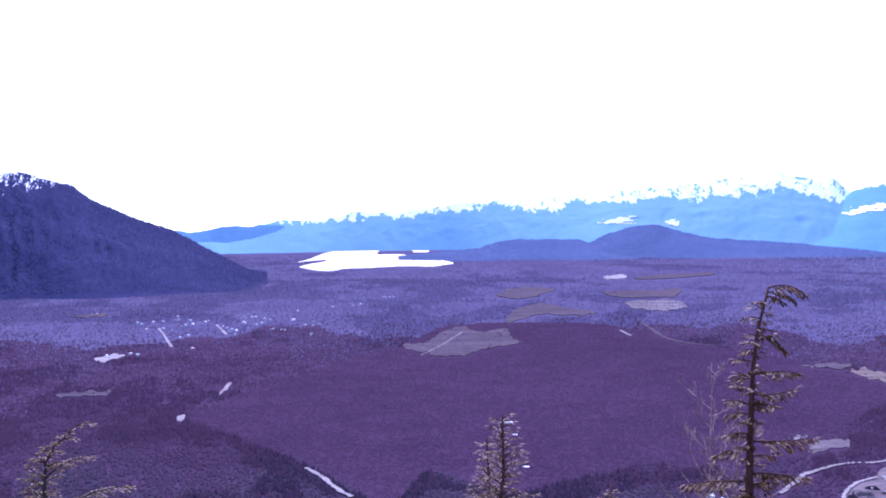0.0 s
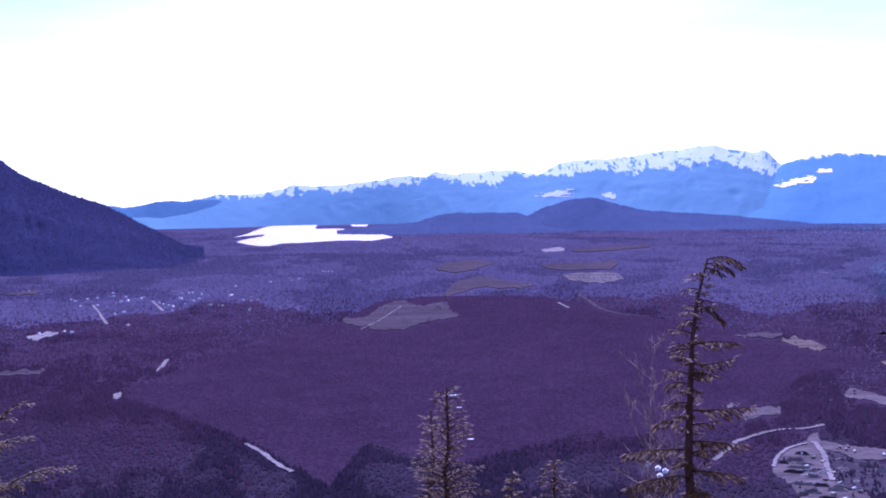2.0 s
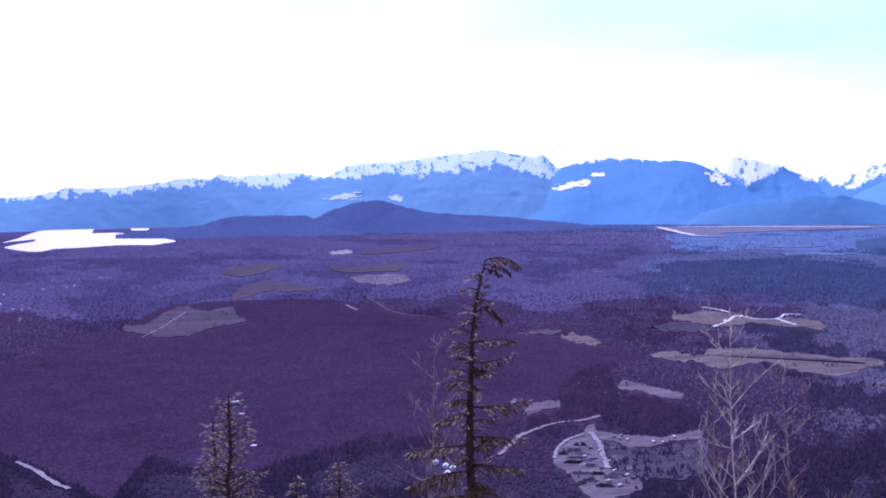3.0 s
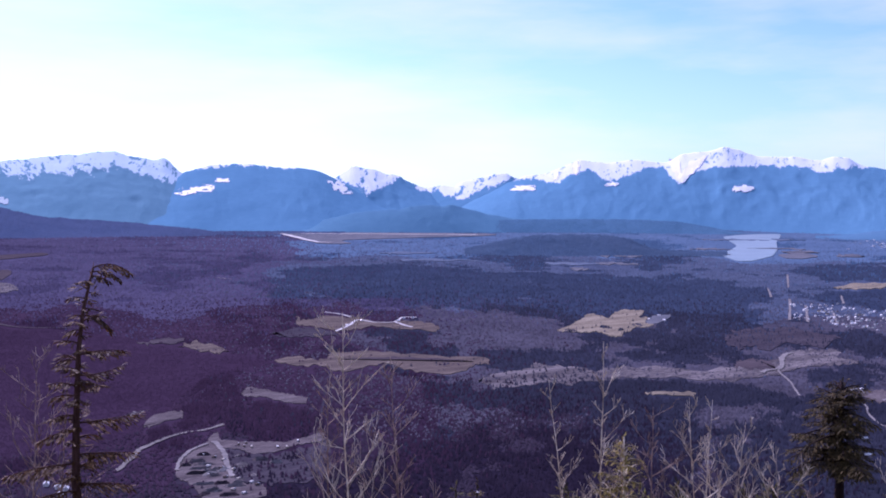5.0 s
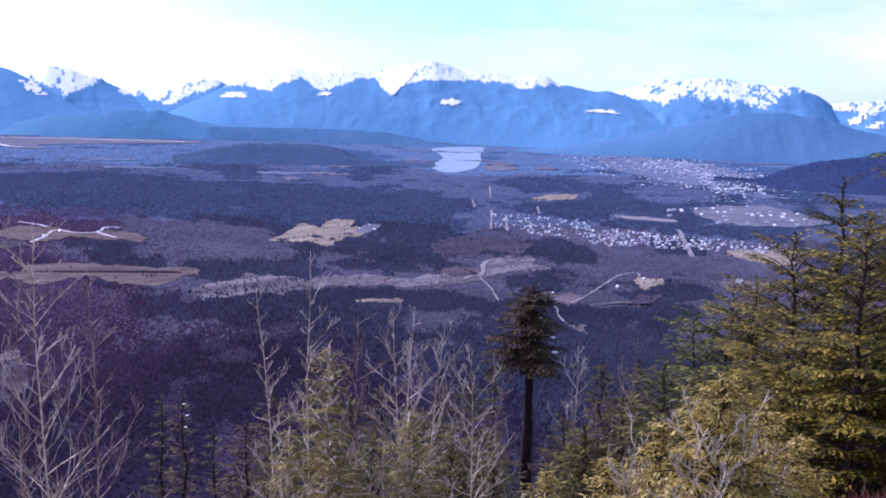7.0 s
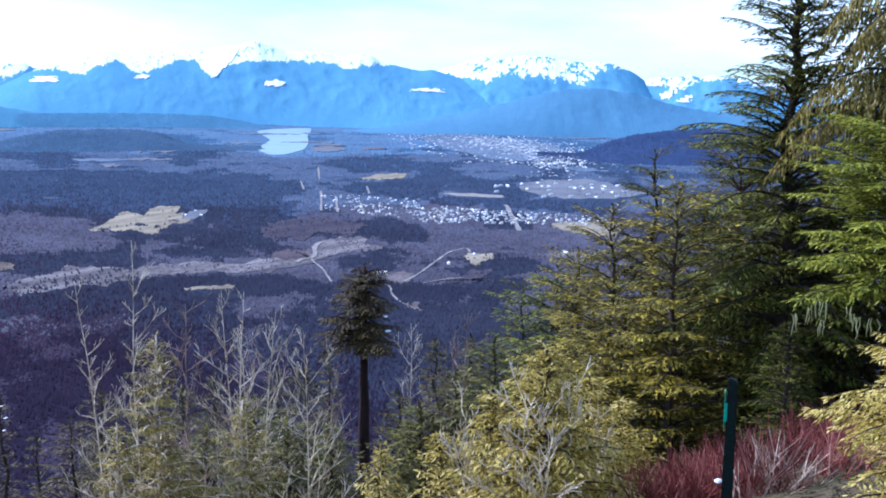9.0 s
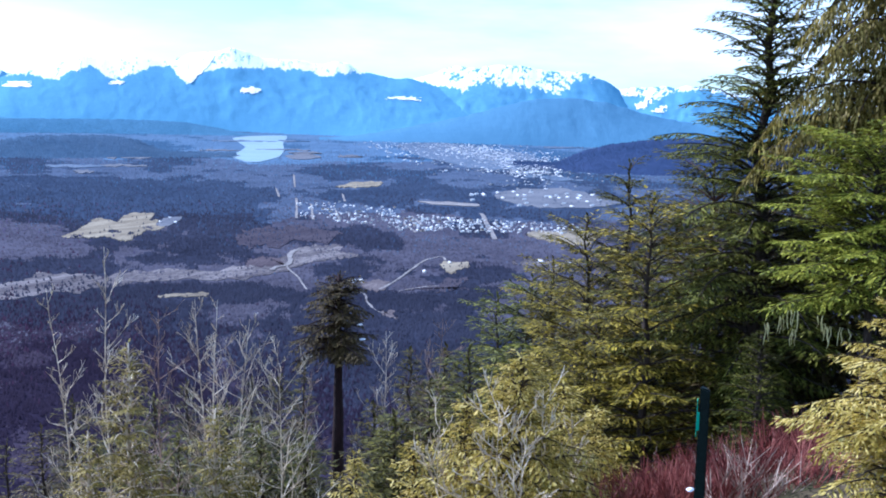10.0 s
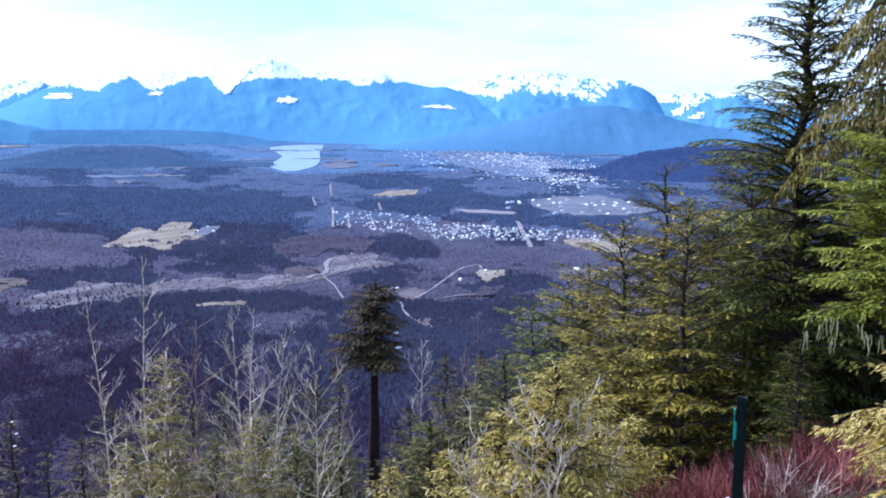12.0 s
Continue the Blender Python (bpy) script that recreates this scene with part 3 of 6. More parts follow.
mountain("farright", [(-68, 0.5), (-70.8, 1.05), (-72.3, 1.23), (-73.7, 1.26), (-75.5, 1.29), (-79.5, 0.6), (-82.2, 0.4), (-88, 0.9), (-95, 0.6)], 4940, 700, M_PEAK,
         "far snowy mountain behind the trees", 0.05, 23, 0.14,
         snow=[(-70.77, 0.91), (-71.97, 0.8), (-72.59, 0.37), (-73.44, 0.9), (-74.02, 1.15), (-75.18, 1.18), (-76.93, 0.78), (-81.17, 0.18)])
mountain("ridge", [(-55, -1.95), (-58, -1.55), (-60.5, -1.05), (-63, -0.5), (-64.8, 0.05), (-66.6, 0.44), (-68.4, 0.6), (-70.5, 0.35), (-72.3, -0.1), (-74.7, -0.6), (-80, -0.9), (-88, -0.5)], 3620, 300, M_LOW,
         "low haze-blue wooded ridge behind the town", 0.03, 29)
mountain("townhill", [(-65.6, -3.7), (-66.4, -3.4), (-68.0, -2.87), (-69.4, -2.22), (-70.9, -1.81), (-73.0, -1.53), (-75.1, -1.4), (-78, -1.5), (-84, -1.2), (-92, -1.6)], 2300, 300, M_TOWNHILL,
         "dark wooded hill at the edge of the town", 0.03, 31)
mountain("knoll", [(2.5, -1.85), (0.9, -1.72), (-1.9, -1.5), (-3.4, -1.05), (-5.3, -1.0), (-7.4, -1.05), (-8.3, -1.4), (-10, -1.8), (-13, -2.4)], 3500, 380, M_LOW_PURPLE_HAZE, "low wooded hill on the valley floor", 0.03, 37)
mountain("round", [(-6.8, -1.7), (-8.0, -1.25), (-9.0, -0.72), (-10.5, -0.3), (-11.7, -0.33), (-12.8, -0.66), (-14.3, -1.02), (-16.6, -1.2), (-18.3, -1.32), (-22, -1.7), (-26, -2.1), (-30, -2.6)], 3650, 420, M_LOW_PURPLE_HAZE,
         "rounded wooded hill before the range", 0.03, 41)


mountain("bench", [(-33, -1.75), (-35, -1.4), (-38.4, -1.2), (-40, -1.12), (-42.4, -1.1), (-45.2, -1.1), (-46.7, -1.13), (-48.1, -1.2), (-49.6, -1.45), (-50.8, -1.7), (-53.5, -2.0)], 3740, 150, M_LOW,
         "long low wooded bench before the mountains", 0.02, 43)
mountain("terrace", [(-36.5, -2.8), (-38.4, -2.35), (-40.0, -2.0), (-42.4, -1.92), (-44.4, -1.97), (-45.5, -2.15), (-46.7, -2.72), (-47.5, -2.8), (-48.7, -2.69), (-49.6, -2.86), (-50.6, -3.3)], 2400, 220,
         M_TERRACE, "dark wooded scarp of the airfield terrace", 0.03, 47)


def snowfield(key, outline, label="bare snow-filled cut on the mountainside", lift=7.0, rag=0.2, mat=None):
    """A snow-filled gully or cut lying on a mountain, outlined in (bearing, elevation)."""
    az, verts = CRESTS[key]
    poly = np.array(outline)
    lo, hi = poly.min(0), poly.max(0)
    na, ne = 84, 56
    A = np.linspace(lo[0], hi[0], na)
    E = np.linspace(lo[1], hi[1], ne)
    g, index = Geo(), {}
    grid_el = np.degrees(np.arctan2(verts[:, :FACE_ROWS, 2] - EYE, np.hypot(verts[:, :FACE_ROWS, 0], verts[:, :FACE_ROWS, 1])))
    for i, a in enumerate(A):
        k = int(np.clip(np.searchsorted(az, a), 1, len(az) - 1))
        u = float(np.clip((a - az[k - 1]) / (az[k] - az[k - 1]), 0, 1))
        rise = np.maximum.accumulate(grid_el[k - 1] * (1 - u) + grid_el[k] * u)
        column = verts[k - 1] * (1 - u) + verts[k] * u
        for j, e in enumerate(E):
            q = int(np.clip(np.searchsorted(rise, e), 1, FACE_ROWS - 1))
            t = float(np.clip((e - rise[q - 1]) / max(rise[q] - rise[q - 1], 1e-6), 0, 1))
            p = column[q - 1] * (1 - t) + column[q] * t
            r = math.hypot(p[0], p[1]) - lift
            index[i, j] = len(g.v)
            c = polar(a, r)
            c.z = EYE + r * math.tan(radians(e))
            g.v.append(c)
    cc, ee = np.meshgrid((A[1:] + A[:-1]) / 2, (E[1:] + E[:-1]) / 2, indexing="ij")
    jag = rag * (hi - lo)
    fa, fe = 7 / (hi[0] - lo[0]), 6 / (hi[1] - lo[1])
    ok = inside(poly, cc.ravel() + jag[0] * fractal(cc.ravel() * fa, ee.ravel() * fe, 3, 3), ee.ravel() + jag[1] * fractal(cc.ravel() * fa, ee.ravel() * fe, 3, 8)).reshape(cc.shape)
    for i in range(na - 1):
        for j in range(ne - 1):
            if ok[i, j]:
                g.f.append((index[i, j], index[i + 1, j], index[i + 1, j + 1], index[i, j + 1]))
    if g.f:
        tagged(part("snowfield", g, mat or M_SNOW), label, "snowfield", kind="structure")


snowfield("massif", [(-47.5, 2.14), (-47.9, 0.98), (-48.2, 0.83), (-49.1, 1.74), (-49.6, 2.35), (-49.2, 2.2), (-48.6, 1.95), (-48.2, 1.35), (-48.0, 2.04)], "forked snow chute below the peak", rag=0.035)
snowfield("massif", [(-39.0, 0.42), (-39.3, 0.66), (-40.4, 0.73), (-40.2, 0.42)])
snowfield("massif", [(-50.8, 0.56), (-51.3, 0.80), (-51.9, 0.62), (-51.7, 0.41), (-51.0, 0.38)])
snowfield("massif", [(-58.5, 0.33), (-59.6, 0.45), (-60.5, 0.34), (-60.5, 0.19)])
snowfield("massif", [(-44.1, 0.67), (-44.5, 0.98), (-44.9, 0.74)])
snowfield("massif", [(-42.3, 1.25), (-42.4, 1.96), (-42.9, 1.96), (-42.7, 1.44)])
snowfield("massif", [(-41.3, 0.98), (-41.4, 1.5), (-41.7, 1.5), (-41.6, 1.04)])
snowfield("broad", [(-20.9, 0.08), (-21.9, 0.53), (-22.9, 0.68), (-23.0, 0.41), (-21.5, 0.11)])
snowfield("broad", [(-23.0, 0.83), (-23.2, 1.01), (-23.8, 0.98), (-23.7, 0.80)])
snowfield("broad", [(-29.0, 0.99), (-29.8, 0.78), (-30.4, 0.14), (-29.8, 0.26)])
snowfield("range", [(-12.0, -0.22), (-12.4, -0.04), (-12.8, -0.26), (-12.5, -0.41)], mat=M_SHADED_SNOW)
snowfield("range", [(-8.4, -0.2), (-9.6, 0.08), (-10.5, 0.18), (-10.3, -0.12), (-9.3, -0.28)], mat=M_SHADED_SNOW)
snowfield("farright", [(-72.0, 0.33), (-72.9, 0.80), (-73.0, 0.65), (-72.3, 0.04)])
snowfield("farright", [(-72.8, -0.04), (-73.7, 0.31), (-73.5, -0.11)])
snowfield("farright", [(-71.4, 0.76), (-72.3, 1.08), (-72.0, 0.69)])


# ---- fields, clearings, water and roads of the valley floor ----
OPEN = []  # outlines kept free of woods, with the share of shrubs left


def smooth_outline(ctrl, steps=6, seed=0, rag=0.03):
    """A rounded, ragged closed outline through (bearing, distance) corners."""
    n, out = len(ctrl), []
    rnd = random.Random(seed)
    for i in range(n):
        p0, p1, p2, p3 = (np.array(ctrl[(i + k) % n], float) for k in (-1, 0, 1, 2))
        for k in range(steps):
            t = k / steps
            q = 0.5 * (2 * p1 + (p2 - p0) * t + (2 * p0 - 5 * p1 + 4 * p2 - p3) * t * t + (3 * p1 - p0 - 3 * p2 + p3) * t ** 3)
            q = 0.55 * q + 0.45 * (p1 + (p2 - p1) * t)
            out.append((q[0] + rnd.gauss(0, rag * 2), q[1] * (1 + rnd.gauss(0, rag * 0.25))))
    return out


def patch(name, ctrl, mat, label, category, z=0.3, seed=0, rag=0.03, free=True, kind="structure"):
    out = smooth_outline(ctrl, 6, seed, rag)
    z = max(z, 0.0006 * min(d for _, d in ctrl))
    if free:
        OPEN.append((np.array(out), {M_SLASH: 0.3, M_CLEARING: 0.04, M_HAY: 0.05, M_TAN: 0.06, M_FAR_FIELD: 0.08, M_BROWN: 0.3, M_TOWN: 0.3, M_PIT: 0.01}.get(mat, 0.0)))
    g = Geo()
    ring = [ground_at(a, d) + Vector((0, 0, z)) for a, d in out]
    g.face(*ring)
    low = [p - Vector((0, 0, z + 0.5)) for p in ring]
    for i in range(len(ring)):
        j = (i + 1) % len(ring)
        g.face(ring[i], low[i], low[j], ring[j])
    ob = part(name, g, mat)
    return tagged(ob, label, category, kind=kind)


def road(name, line, width, mat, label, z=0.45):
    """A strip along (bearing, distance) corners."""
    pts, n = [], len(line)
    frayed = random.Random(int(abs(line[0][0]) * 100))
    for i in range(n - 1):
        p0, p1, p2, p3 = (np.array(line[min(max(i + k, 0), n - 1)], float) for k in (-1, 0, 1, 2))
        for k in range(8):
            t = k / 8
            pts.append(ground_at(*(0.5 * (2 * p1 + (p2 - p0) * t + (2 * p0 - 5 * p1 + 4 * p2 - p3) * t * t + (3 * p1 - p0 - 3 * p2 + p3) * t ** 3))))
    pts.append(ground_at(*line[-1]))
    left, right = [], []
    for i, p in enumerate(pts):
        d = (pts[min(i + 1, len(pts) - 1)] - pts[max(i - 1, 0)])
        d.z = 0
        side = d.normalized().cross(Vector((0, 0, 1))) * width / 2
        left.append(p - side * frayed.uniform(0.55, 1.25) + Vector((0, 0, z)))
        right.append(p + side * frayed.uniform(0.55, 1.25) + Vector((0, 0, z)))
    g = Geo()
    for i in range(len(pts) - 1):
        g.face(left[i], right[i], right[i + 1], left[i + 1])
    OPEN.append((np.array([(math.degrees(math.atan2(-p.x, p.y)), math.hypot(p.x, p.y)) for p in left + right[::-1]]), 0.0))
    return tagged(part(name, g, mat), label, "road", kind="structure")


patch("water_lake", [(8.02, 3166), (7.28, 3446), (6.27, 4168), (5.1, 4564), (4, 4752), (3.1, 4878), (3.56, 4208), (3.62, 3800), (2.47, 3800), (1.64, 3638), (0.62, 3328), (-0.59, 2942), (0.05, 2814), (0.6, 2722), (1.92, 2772), (3.19, 2748), (4.31, 2690), (5.46, 2670), (6.23, 2550), (6.98, 2606), (7.88, 2824), (7.29, 3012), (6.48, 3178), (6.42, 3354), (7.28, 3258)], M_WATER, "broad lake shining under the bright sky", "lake", 1.2, 1, 0.006)
patch("water_pond", [(1.7, 4250), (0.8, 4200), (0.9, 3980), (1.6, 4000)], M_WATER, "small arm of water beyond the lake", "lake", 1.2, 2, 0.01)
patch("water_river", [(-50.39, 3400), (-51.34, 3580), (-53.25, 3668), (-53.08, 3056), (-53.12, 2594), (-52.86, 2294), (-51.85, 2098), (-51.08, 2104), (-50.2, 2328), (-50.69, 2496), (-51.08, 2756), (-50.8, 3006)], M_RIVER,
      "wide pale river bend by the town", "river", 1.2, 3, 0.0)
patch("water_river", [(-52.93, 4630), (-54, 4948), (-54.61, 4894), (-54.01, 4022), (-53.18, 3844)], M_RIVER, "far reach of the pale river", "river", 1.2, 4, 0.01)
patch("water_creek", [(11.6, 800), (11.8, 770), (12.25, 745), (12.1, 765), (11.8, 795)], M_ROAD, "pale creek bend in the woods", "creek", 0.5, 5, 0.01)
patch("water_creek", [(14.5, 668), (14.05, 671), (14.15, 655), (14.4, 650)], M_ROAD, "pale creek bend in the woods", "creek", 0.5, 6, 0.01)
patch("clearing", [(2.11, 974), (2.19, 1020), (0.9, 1030), (0.13, 1124), (-0.94, 1184), (-1.54, 1144), (-2.15, 1122), (-3.38, 1150), (-3.68, 1062), (-4.23, 1020), (-3.05, 992), (-2.13, 966), (-0.9, 924), (0.62, 926), (0.97, 956)], M_CLEARING,
      "grey-brown logged clearing in the dark forest", "clearing", 0.3, 7, 0.02)
patch("clearing", [(-2.9, 1646), (-3.42, 1778), (-4.66, 1844), (-6.2, 1804), (-5.27, 1666), (-4.03, 1580)], M_CLEARING,
      "small logged clearing", "clearing", 0.3, 8, 0.02)
patch("clearing", [(-3.39, 1220), (-3.71, 1360), (-4.18, 1438), (-5.57, 1496), (-6.8, 1412), (-8.35, 1360), (-7.57, 1308), (-5.25, 1328), (-4.16, 1250)], M_CLEARING,
      "logged clearing with a track", "clearing", 0.3, 9, 0.02)
patch("clearing", [(-9.86, 1522), (-11.79, 1568), (-12.87, 1530), (-13.12, 1430), (-11.78, 1382), (-10.23, 1422)], M_SLASH,
      "dull logged clearing", "clearing", 0.3, 12, 0.02)
patch("clearing", [(-8.62, 1732), (-11.17, 1772), (-12.79, 1806), (-12.47, 1634), (-9.61, 1612)], M_CLEARING,
      "dull logged clearing", "clearing", 0.3, 61, 0.02)
patch("field", [(-8.7, 2188), (-9.78, 2250), (-9.97, 2138), (-8.91, 2090)], M_GRAVEL,
      "pale gravel field", "field", 0.3, 10, 0.01)
patch("field", [(-10.34, 2154), (-12.11, 2258), (-14.34, 2330), (-14.47, 2248), (-12.11, 2120), (-10.62, 2094)], M_CLEARING,
      "long pale cleared strip", "field", 0.3, 11, 0.01)
patch("field", [(20.73, 786), (19.62, 792), (17.93, 790), (18.05, 772), (20.18, 770)], M_CLEARING,
      "pale field in the woods", "field", 0.3, 13, 0.02)
patch("airfield", [(-25.8, 3480), (-26.7, 3380), (-28.5, 2732), (-30.3, 2718), (-30.0, 2933), (-37.7, 3300), (-37.7, 3500), (-27.9, 3560)], M_FAR_FIELD, "dry grass airfield on the far terrace", "airfield", 0.6, 14, 0.008)
road("runway", [(-26.6, 3420), (-28.2, 2850), (-29.2, 2760)], 22, M_RUNWAY, "pale paved runway on the airfield", 2.3)
road("runway", [(-27.6, 3450), (-37.2, 3360)], 34, M_RUNWAY, "long pale paved runway", 2.3)
patch("field", [(-27.38, 1058), (-27.83, 1024), (-29.03, 1058), (-30.69, 1042), (-31.76, 998), (-33.91, 1012), (-35.15, 974), (-34.99, 934), (-33.6, 948), (-31.76, 964), (-29.93, 940), (-28.42, 964), (-27.37, 988)], M_TAN,
      "tan field with a pale track", "field", 0.3, 15, 0.02)
patch("field", [(-26.18, 928), (-27.82, 962), (-29.32, 932), (-29.47, 910), (-27.81, 900), (-26.33, 906)], M_BROWN,
      "dull brown field beside the woods", "field", 0.3, 62, 0.03)
patch("field", [(-26.1, 770), (-27.65, 792), (-27.86, 772), (-29, 778), (-29.31, 808), (-32.05, 808), (-34.52, 792), (-37.64, 782), (-37.89, 754), (-37.01, 738), (-35.83, 704), (-33.9, 716), (-32.05, 750), (-29.9, 716), (-28.7, 744), (-27.2, 748)], M_TAN,
      "long dry hayfield", "field", 0.3, 16, 0.02)
patch("furrow", [(-29.61, 770), (-32.67, 778), (-35.14, 770), (-37.01, 760), (-35.14, 760), (-32.67, 764)], M_CLEARING,
      "darker unmown strip across the hayfield", "field", 0.9, 63, 0.01)
patch("field", [(-41.6, 948), (-42.3, 986), (-43.01, 1050), (-43.29, 1088), (-43.85, 1080), (-44.42, 1052), (-44.71, 1102), (-45.17, 1138), (-45.86, 1140), (-46.32, 1132), (-46.02, 1066), (-46.54, 1074), (-46.36, 1034), (-46.82, 1010), (-46.53, 990), (-45.83, 984), (-45.6, 956), (-45.25, 940), (-45.07, 914), (-44.58, 914), (-44.25, 930), (-43.77, 946), (-43.12, 938), (-42.42, 938)], M_HAY,
      "bright dry hayfield with ragged edges", "field", 0.3, 17, 0.012)
patch("yard", [(-46.34, 1020), (-46.8, 1082), (-47.72, 1100), (-47.57, 1058), (-46.9, 1016)], M_FAR_FIELD,
      "pale farmyard beside the hayfield", "yard", 0.3, 64, 0.01)
patch("gravel_pit", [(-20.87, 458), (-20.93, 478), (-21.59, 502), (-22.43, 516), (-22.79, 530), (-23.18, 508), (-23.62, 480), (-23.92, 452), (-24.5, 440), (-25.53, 436), (-25.67, 420), (-23.32, 402), (-22.28, 420), (-21.83, 440), (-21.23, 450)], M_PIT,
      "grey gravel pit with stored machines", "gravel pit", 0.3, 18, 0.01)
patch("gravel_yard", [(-22.58, 524), (-23.09, 540), (-23.27, 522), (-24.51, 516), (-25.67, 514), (-26.83, 512), (-28.25, 526), (-28.81, 530), (-28.81, 512), (-27.4, 506), (-26.54, 494), (-25.09, 490), (-24.21, 500), (-23.18, 506)], M_PIT,
      "pale gravel yard edged by dark forest", "yard", 0.36, 44, 0.008)
patch("cut_bank", [(-23.27, 502), (-24.21, 496), (-26.25, 490), (-28.53, 506), (-29.15, 514), (-29.24, 454), (-28.26, 440), (-25.96, 438), (-24.06, 448)], M_BROWN,
      "reddish brown cleared bank", "clearing", 0.3, 45, 0.02)
patch("gravel_flat", [(-19.18, 564), (-19.79, 588), (-21.24, 598), (-21.24, 580), (-20.18, 570), (-19.58, 558)], M_PIT,
      "pale gravel flat", "field", 0.3, 19, 0.015)
patch("gravel_flat", [(-18.27, 594), (-19.19, 606), (-19, 592)], M_SLASH,
      "small pale gravel flat", "field", 0.3, 65, 0.015)
patch("wash", [(-24.3, 640), (-24.7, 666), (-25.4, 657), (-26.2, 646), (-27.0, 636), (-27.9, 624), (-27.7, 606), (-26.6, 614), (-25.6, 630), (-24.8, 632)], M_PIT,
      "tan gravel wash", "clearing", 0.3, 20, 0.012)
patch("brushland", [(-37.39, 682), (-38.26, 710), (-40.14, 734), (-40.51, 760), (-41.7, 750), (-43.26, 740), (-46.36, 750), (-49.43, 750), (-51.83, 784), (-53.61, 818), (-53.47, 752), (-50.95, 716), (-46.37, 706), (-43.27, 684), (-41.7, 674), (-38.89, 658), (-37.64, 668)], M_SLASH,
      "grey cut-over brushland", "clearing", 0.3, 21, 0.03)
patch("field", [(-46.31, 648), (-46.99, 658), (-48.98, 662), (-49.02, 648), (-47.3, 648)], M_HAY,
      "narrow pale strip between dark woods", "field", 0.3, 66, 0.01)
patch("landing", [(-21.11, 860), (-22.15, 882), (-23.57, 832), (-23.34, 812), (-22.45, 828)], M_TAN,
      "tan log landing beside the plantation", "clearing", 0.3, 46, 0.04)
patch("landing", [(-18.99, 886), (-20.06, 904), (-21.41, 906), (-21.26, 884), (-19.75, 876)], M_CLEARING,
      "thin tan strip along the plantation", "clearing", 0.3, 67, 0.03)
patch("field", [(18.64, 984), (17.44, 1008), (17.13, 996), (18.17, 960)], M_GRAVEL,
      "small pale farmyard", "yard", 0.3, 47, 0.02)
patch("field", [(19.77, 1450), (18.08, 1480), (17.92, 1450), (18.94, 1420)], M_CLEARING,
      "narrow pale field", "field", 0.3, 48, 0.02)
patch("sandbar", [(-53.23, 2352), (-54.36, 2460), (-55.19, 2328), (-54.43, 2216), (-53.6, 2220)], M_FAR_FIELD,
      "pale sandbar by the river", "sandbar", 0.6, 22, 0.01)
patch("field", [(-56.02, 1518), (-57.15, 1604), (-58.45, 1628), (-58.15, 1526), (-56.7, 1494)], M_HAY,
      "small tan field", "field", 0.3, 23, 0.03)
patch("clearing", [(-53.25, 792), (-53.51, 840), (-54.18, 868), (-55.11, 884), (-56.1, 884), (-56.41, 842), (-57.15, 830), (-57.21, 814), (-56.34, 808), (-55.57, 798), (-54.64, 784), (-53.93, 768), (-53.43, 758)], M_SLASH,
      "bare rounded knoll cut by tracks", "clearing", 0.4, 24, 0.02)
patch("field", [(-66.41, 982), (-67.17, 1020), (-69.64, 1030), (-70.33, 980), (-69.67, 924), (-68.13, 934)], M_HAY,
      "dry field by the suburb", "field", 0.3, 25, 0.02)
patch("clearing", [(-50.56, 922), (-50.97, 992), (-53.29, 1012), (-55.33, 998), (-56.26, 966), (-55.35, 910), (-52.42, 878), (-50.92, 876)], M_BROWN,
      "brown brushy clearing", "clearing", 0.3, 26, 0.06)
patch("field", [(-61.72, 794), (-62.6, 798), (-63.29, 796), (-63.35, 774), (-62.69, 760), (-62.54, 746), (-62.16, 748)], M_HAY,
      "small tan field by a road", "field", 0.3, 68, 0.02)
patch("clearing", [(-59.65, 668), (-60.56, 686), (-61.66, 690), (-62.13, 720), (-63.3, 724), (-63.11, 702), (-62.55, 688), (-63.49, 680), (-62.3, 672), (-60.88, 670)], M_BROWN,
      "brown cleared strip below the road", "clearing", 0.3, 69, 0.02)
patch("yard", [(-57.27, 700), (-58.21, 706), (-59.03, 698), (-58.59, 670), (-58.05, 668), (-57.58, 676)], M_PIT,
      "pale yard at a road junction", "yard", 0.3, 70, 0.02)
patch("yard", [(-65.75, 814), (-67.24, 824), (-68.8, 804), (-67.26, 782), (-66.01, 792)], M_SLASH,
      "pale open yard by the suburb", "yard", 0.3, 71, 0.03)
patch("yard", [(-64.61, 1436), (-66.3, 1546), (-68.3, 1572), (-70.15, 1474), (-71.69, 1368), (-69.88, 1276), (-67.12, 1264), (-65.25, 1330)], M_FAR_FIELD,
      "pale commercial yards", "yard", 0.3, 27, 0.02)
patch("yard", [(-60.4, 1300), (-62.14, 1304), (-63.77, 1280), (-63.71, 1250), (-61.53, 1262)], M_GRAVEL,
      "long pale gravel yard", "yard", 0.3, 72, 0.01)
patch("town_ground", [(-59.2, 3100), (-61.5, 3400), (-64, 2900), (-66.6, 2700), (-67, 2200), (-65, 1990), (-63.0, 2080), (-60.5, 2450)], M_TOWN, "haze-pale streets and lots of the far town", "town", 0.5, 40, 0.02, False)
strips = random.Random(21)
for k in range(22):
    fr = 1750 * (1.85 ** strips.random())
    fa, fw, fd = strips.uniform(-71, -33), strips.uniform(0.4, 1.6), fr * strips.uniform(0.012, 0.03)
    patch("field", [(fa - fw, fr), (fa - fw * 0.3, fr + fd), (fa + fw, fr + fd * 0.4), (fa + fw * 0.6, fr - fd * 0.7)], strips.choice([M_FAR_FIELD, M_TOWN, M_TOWN]), "haze-pale narrow field among far woods", "field", 0.4, 80 + k, 0.03)
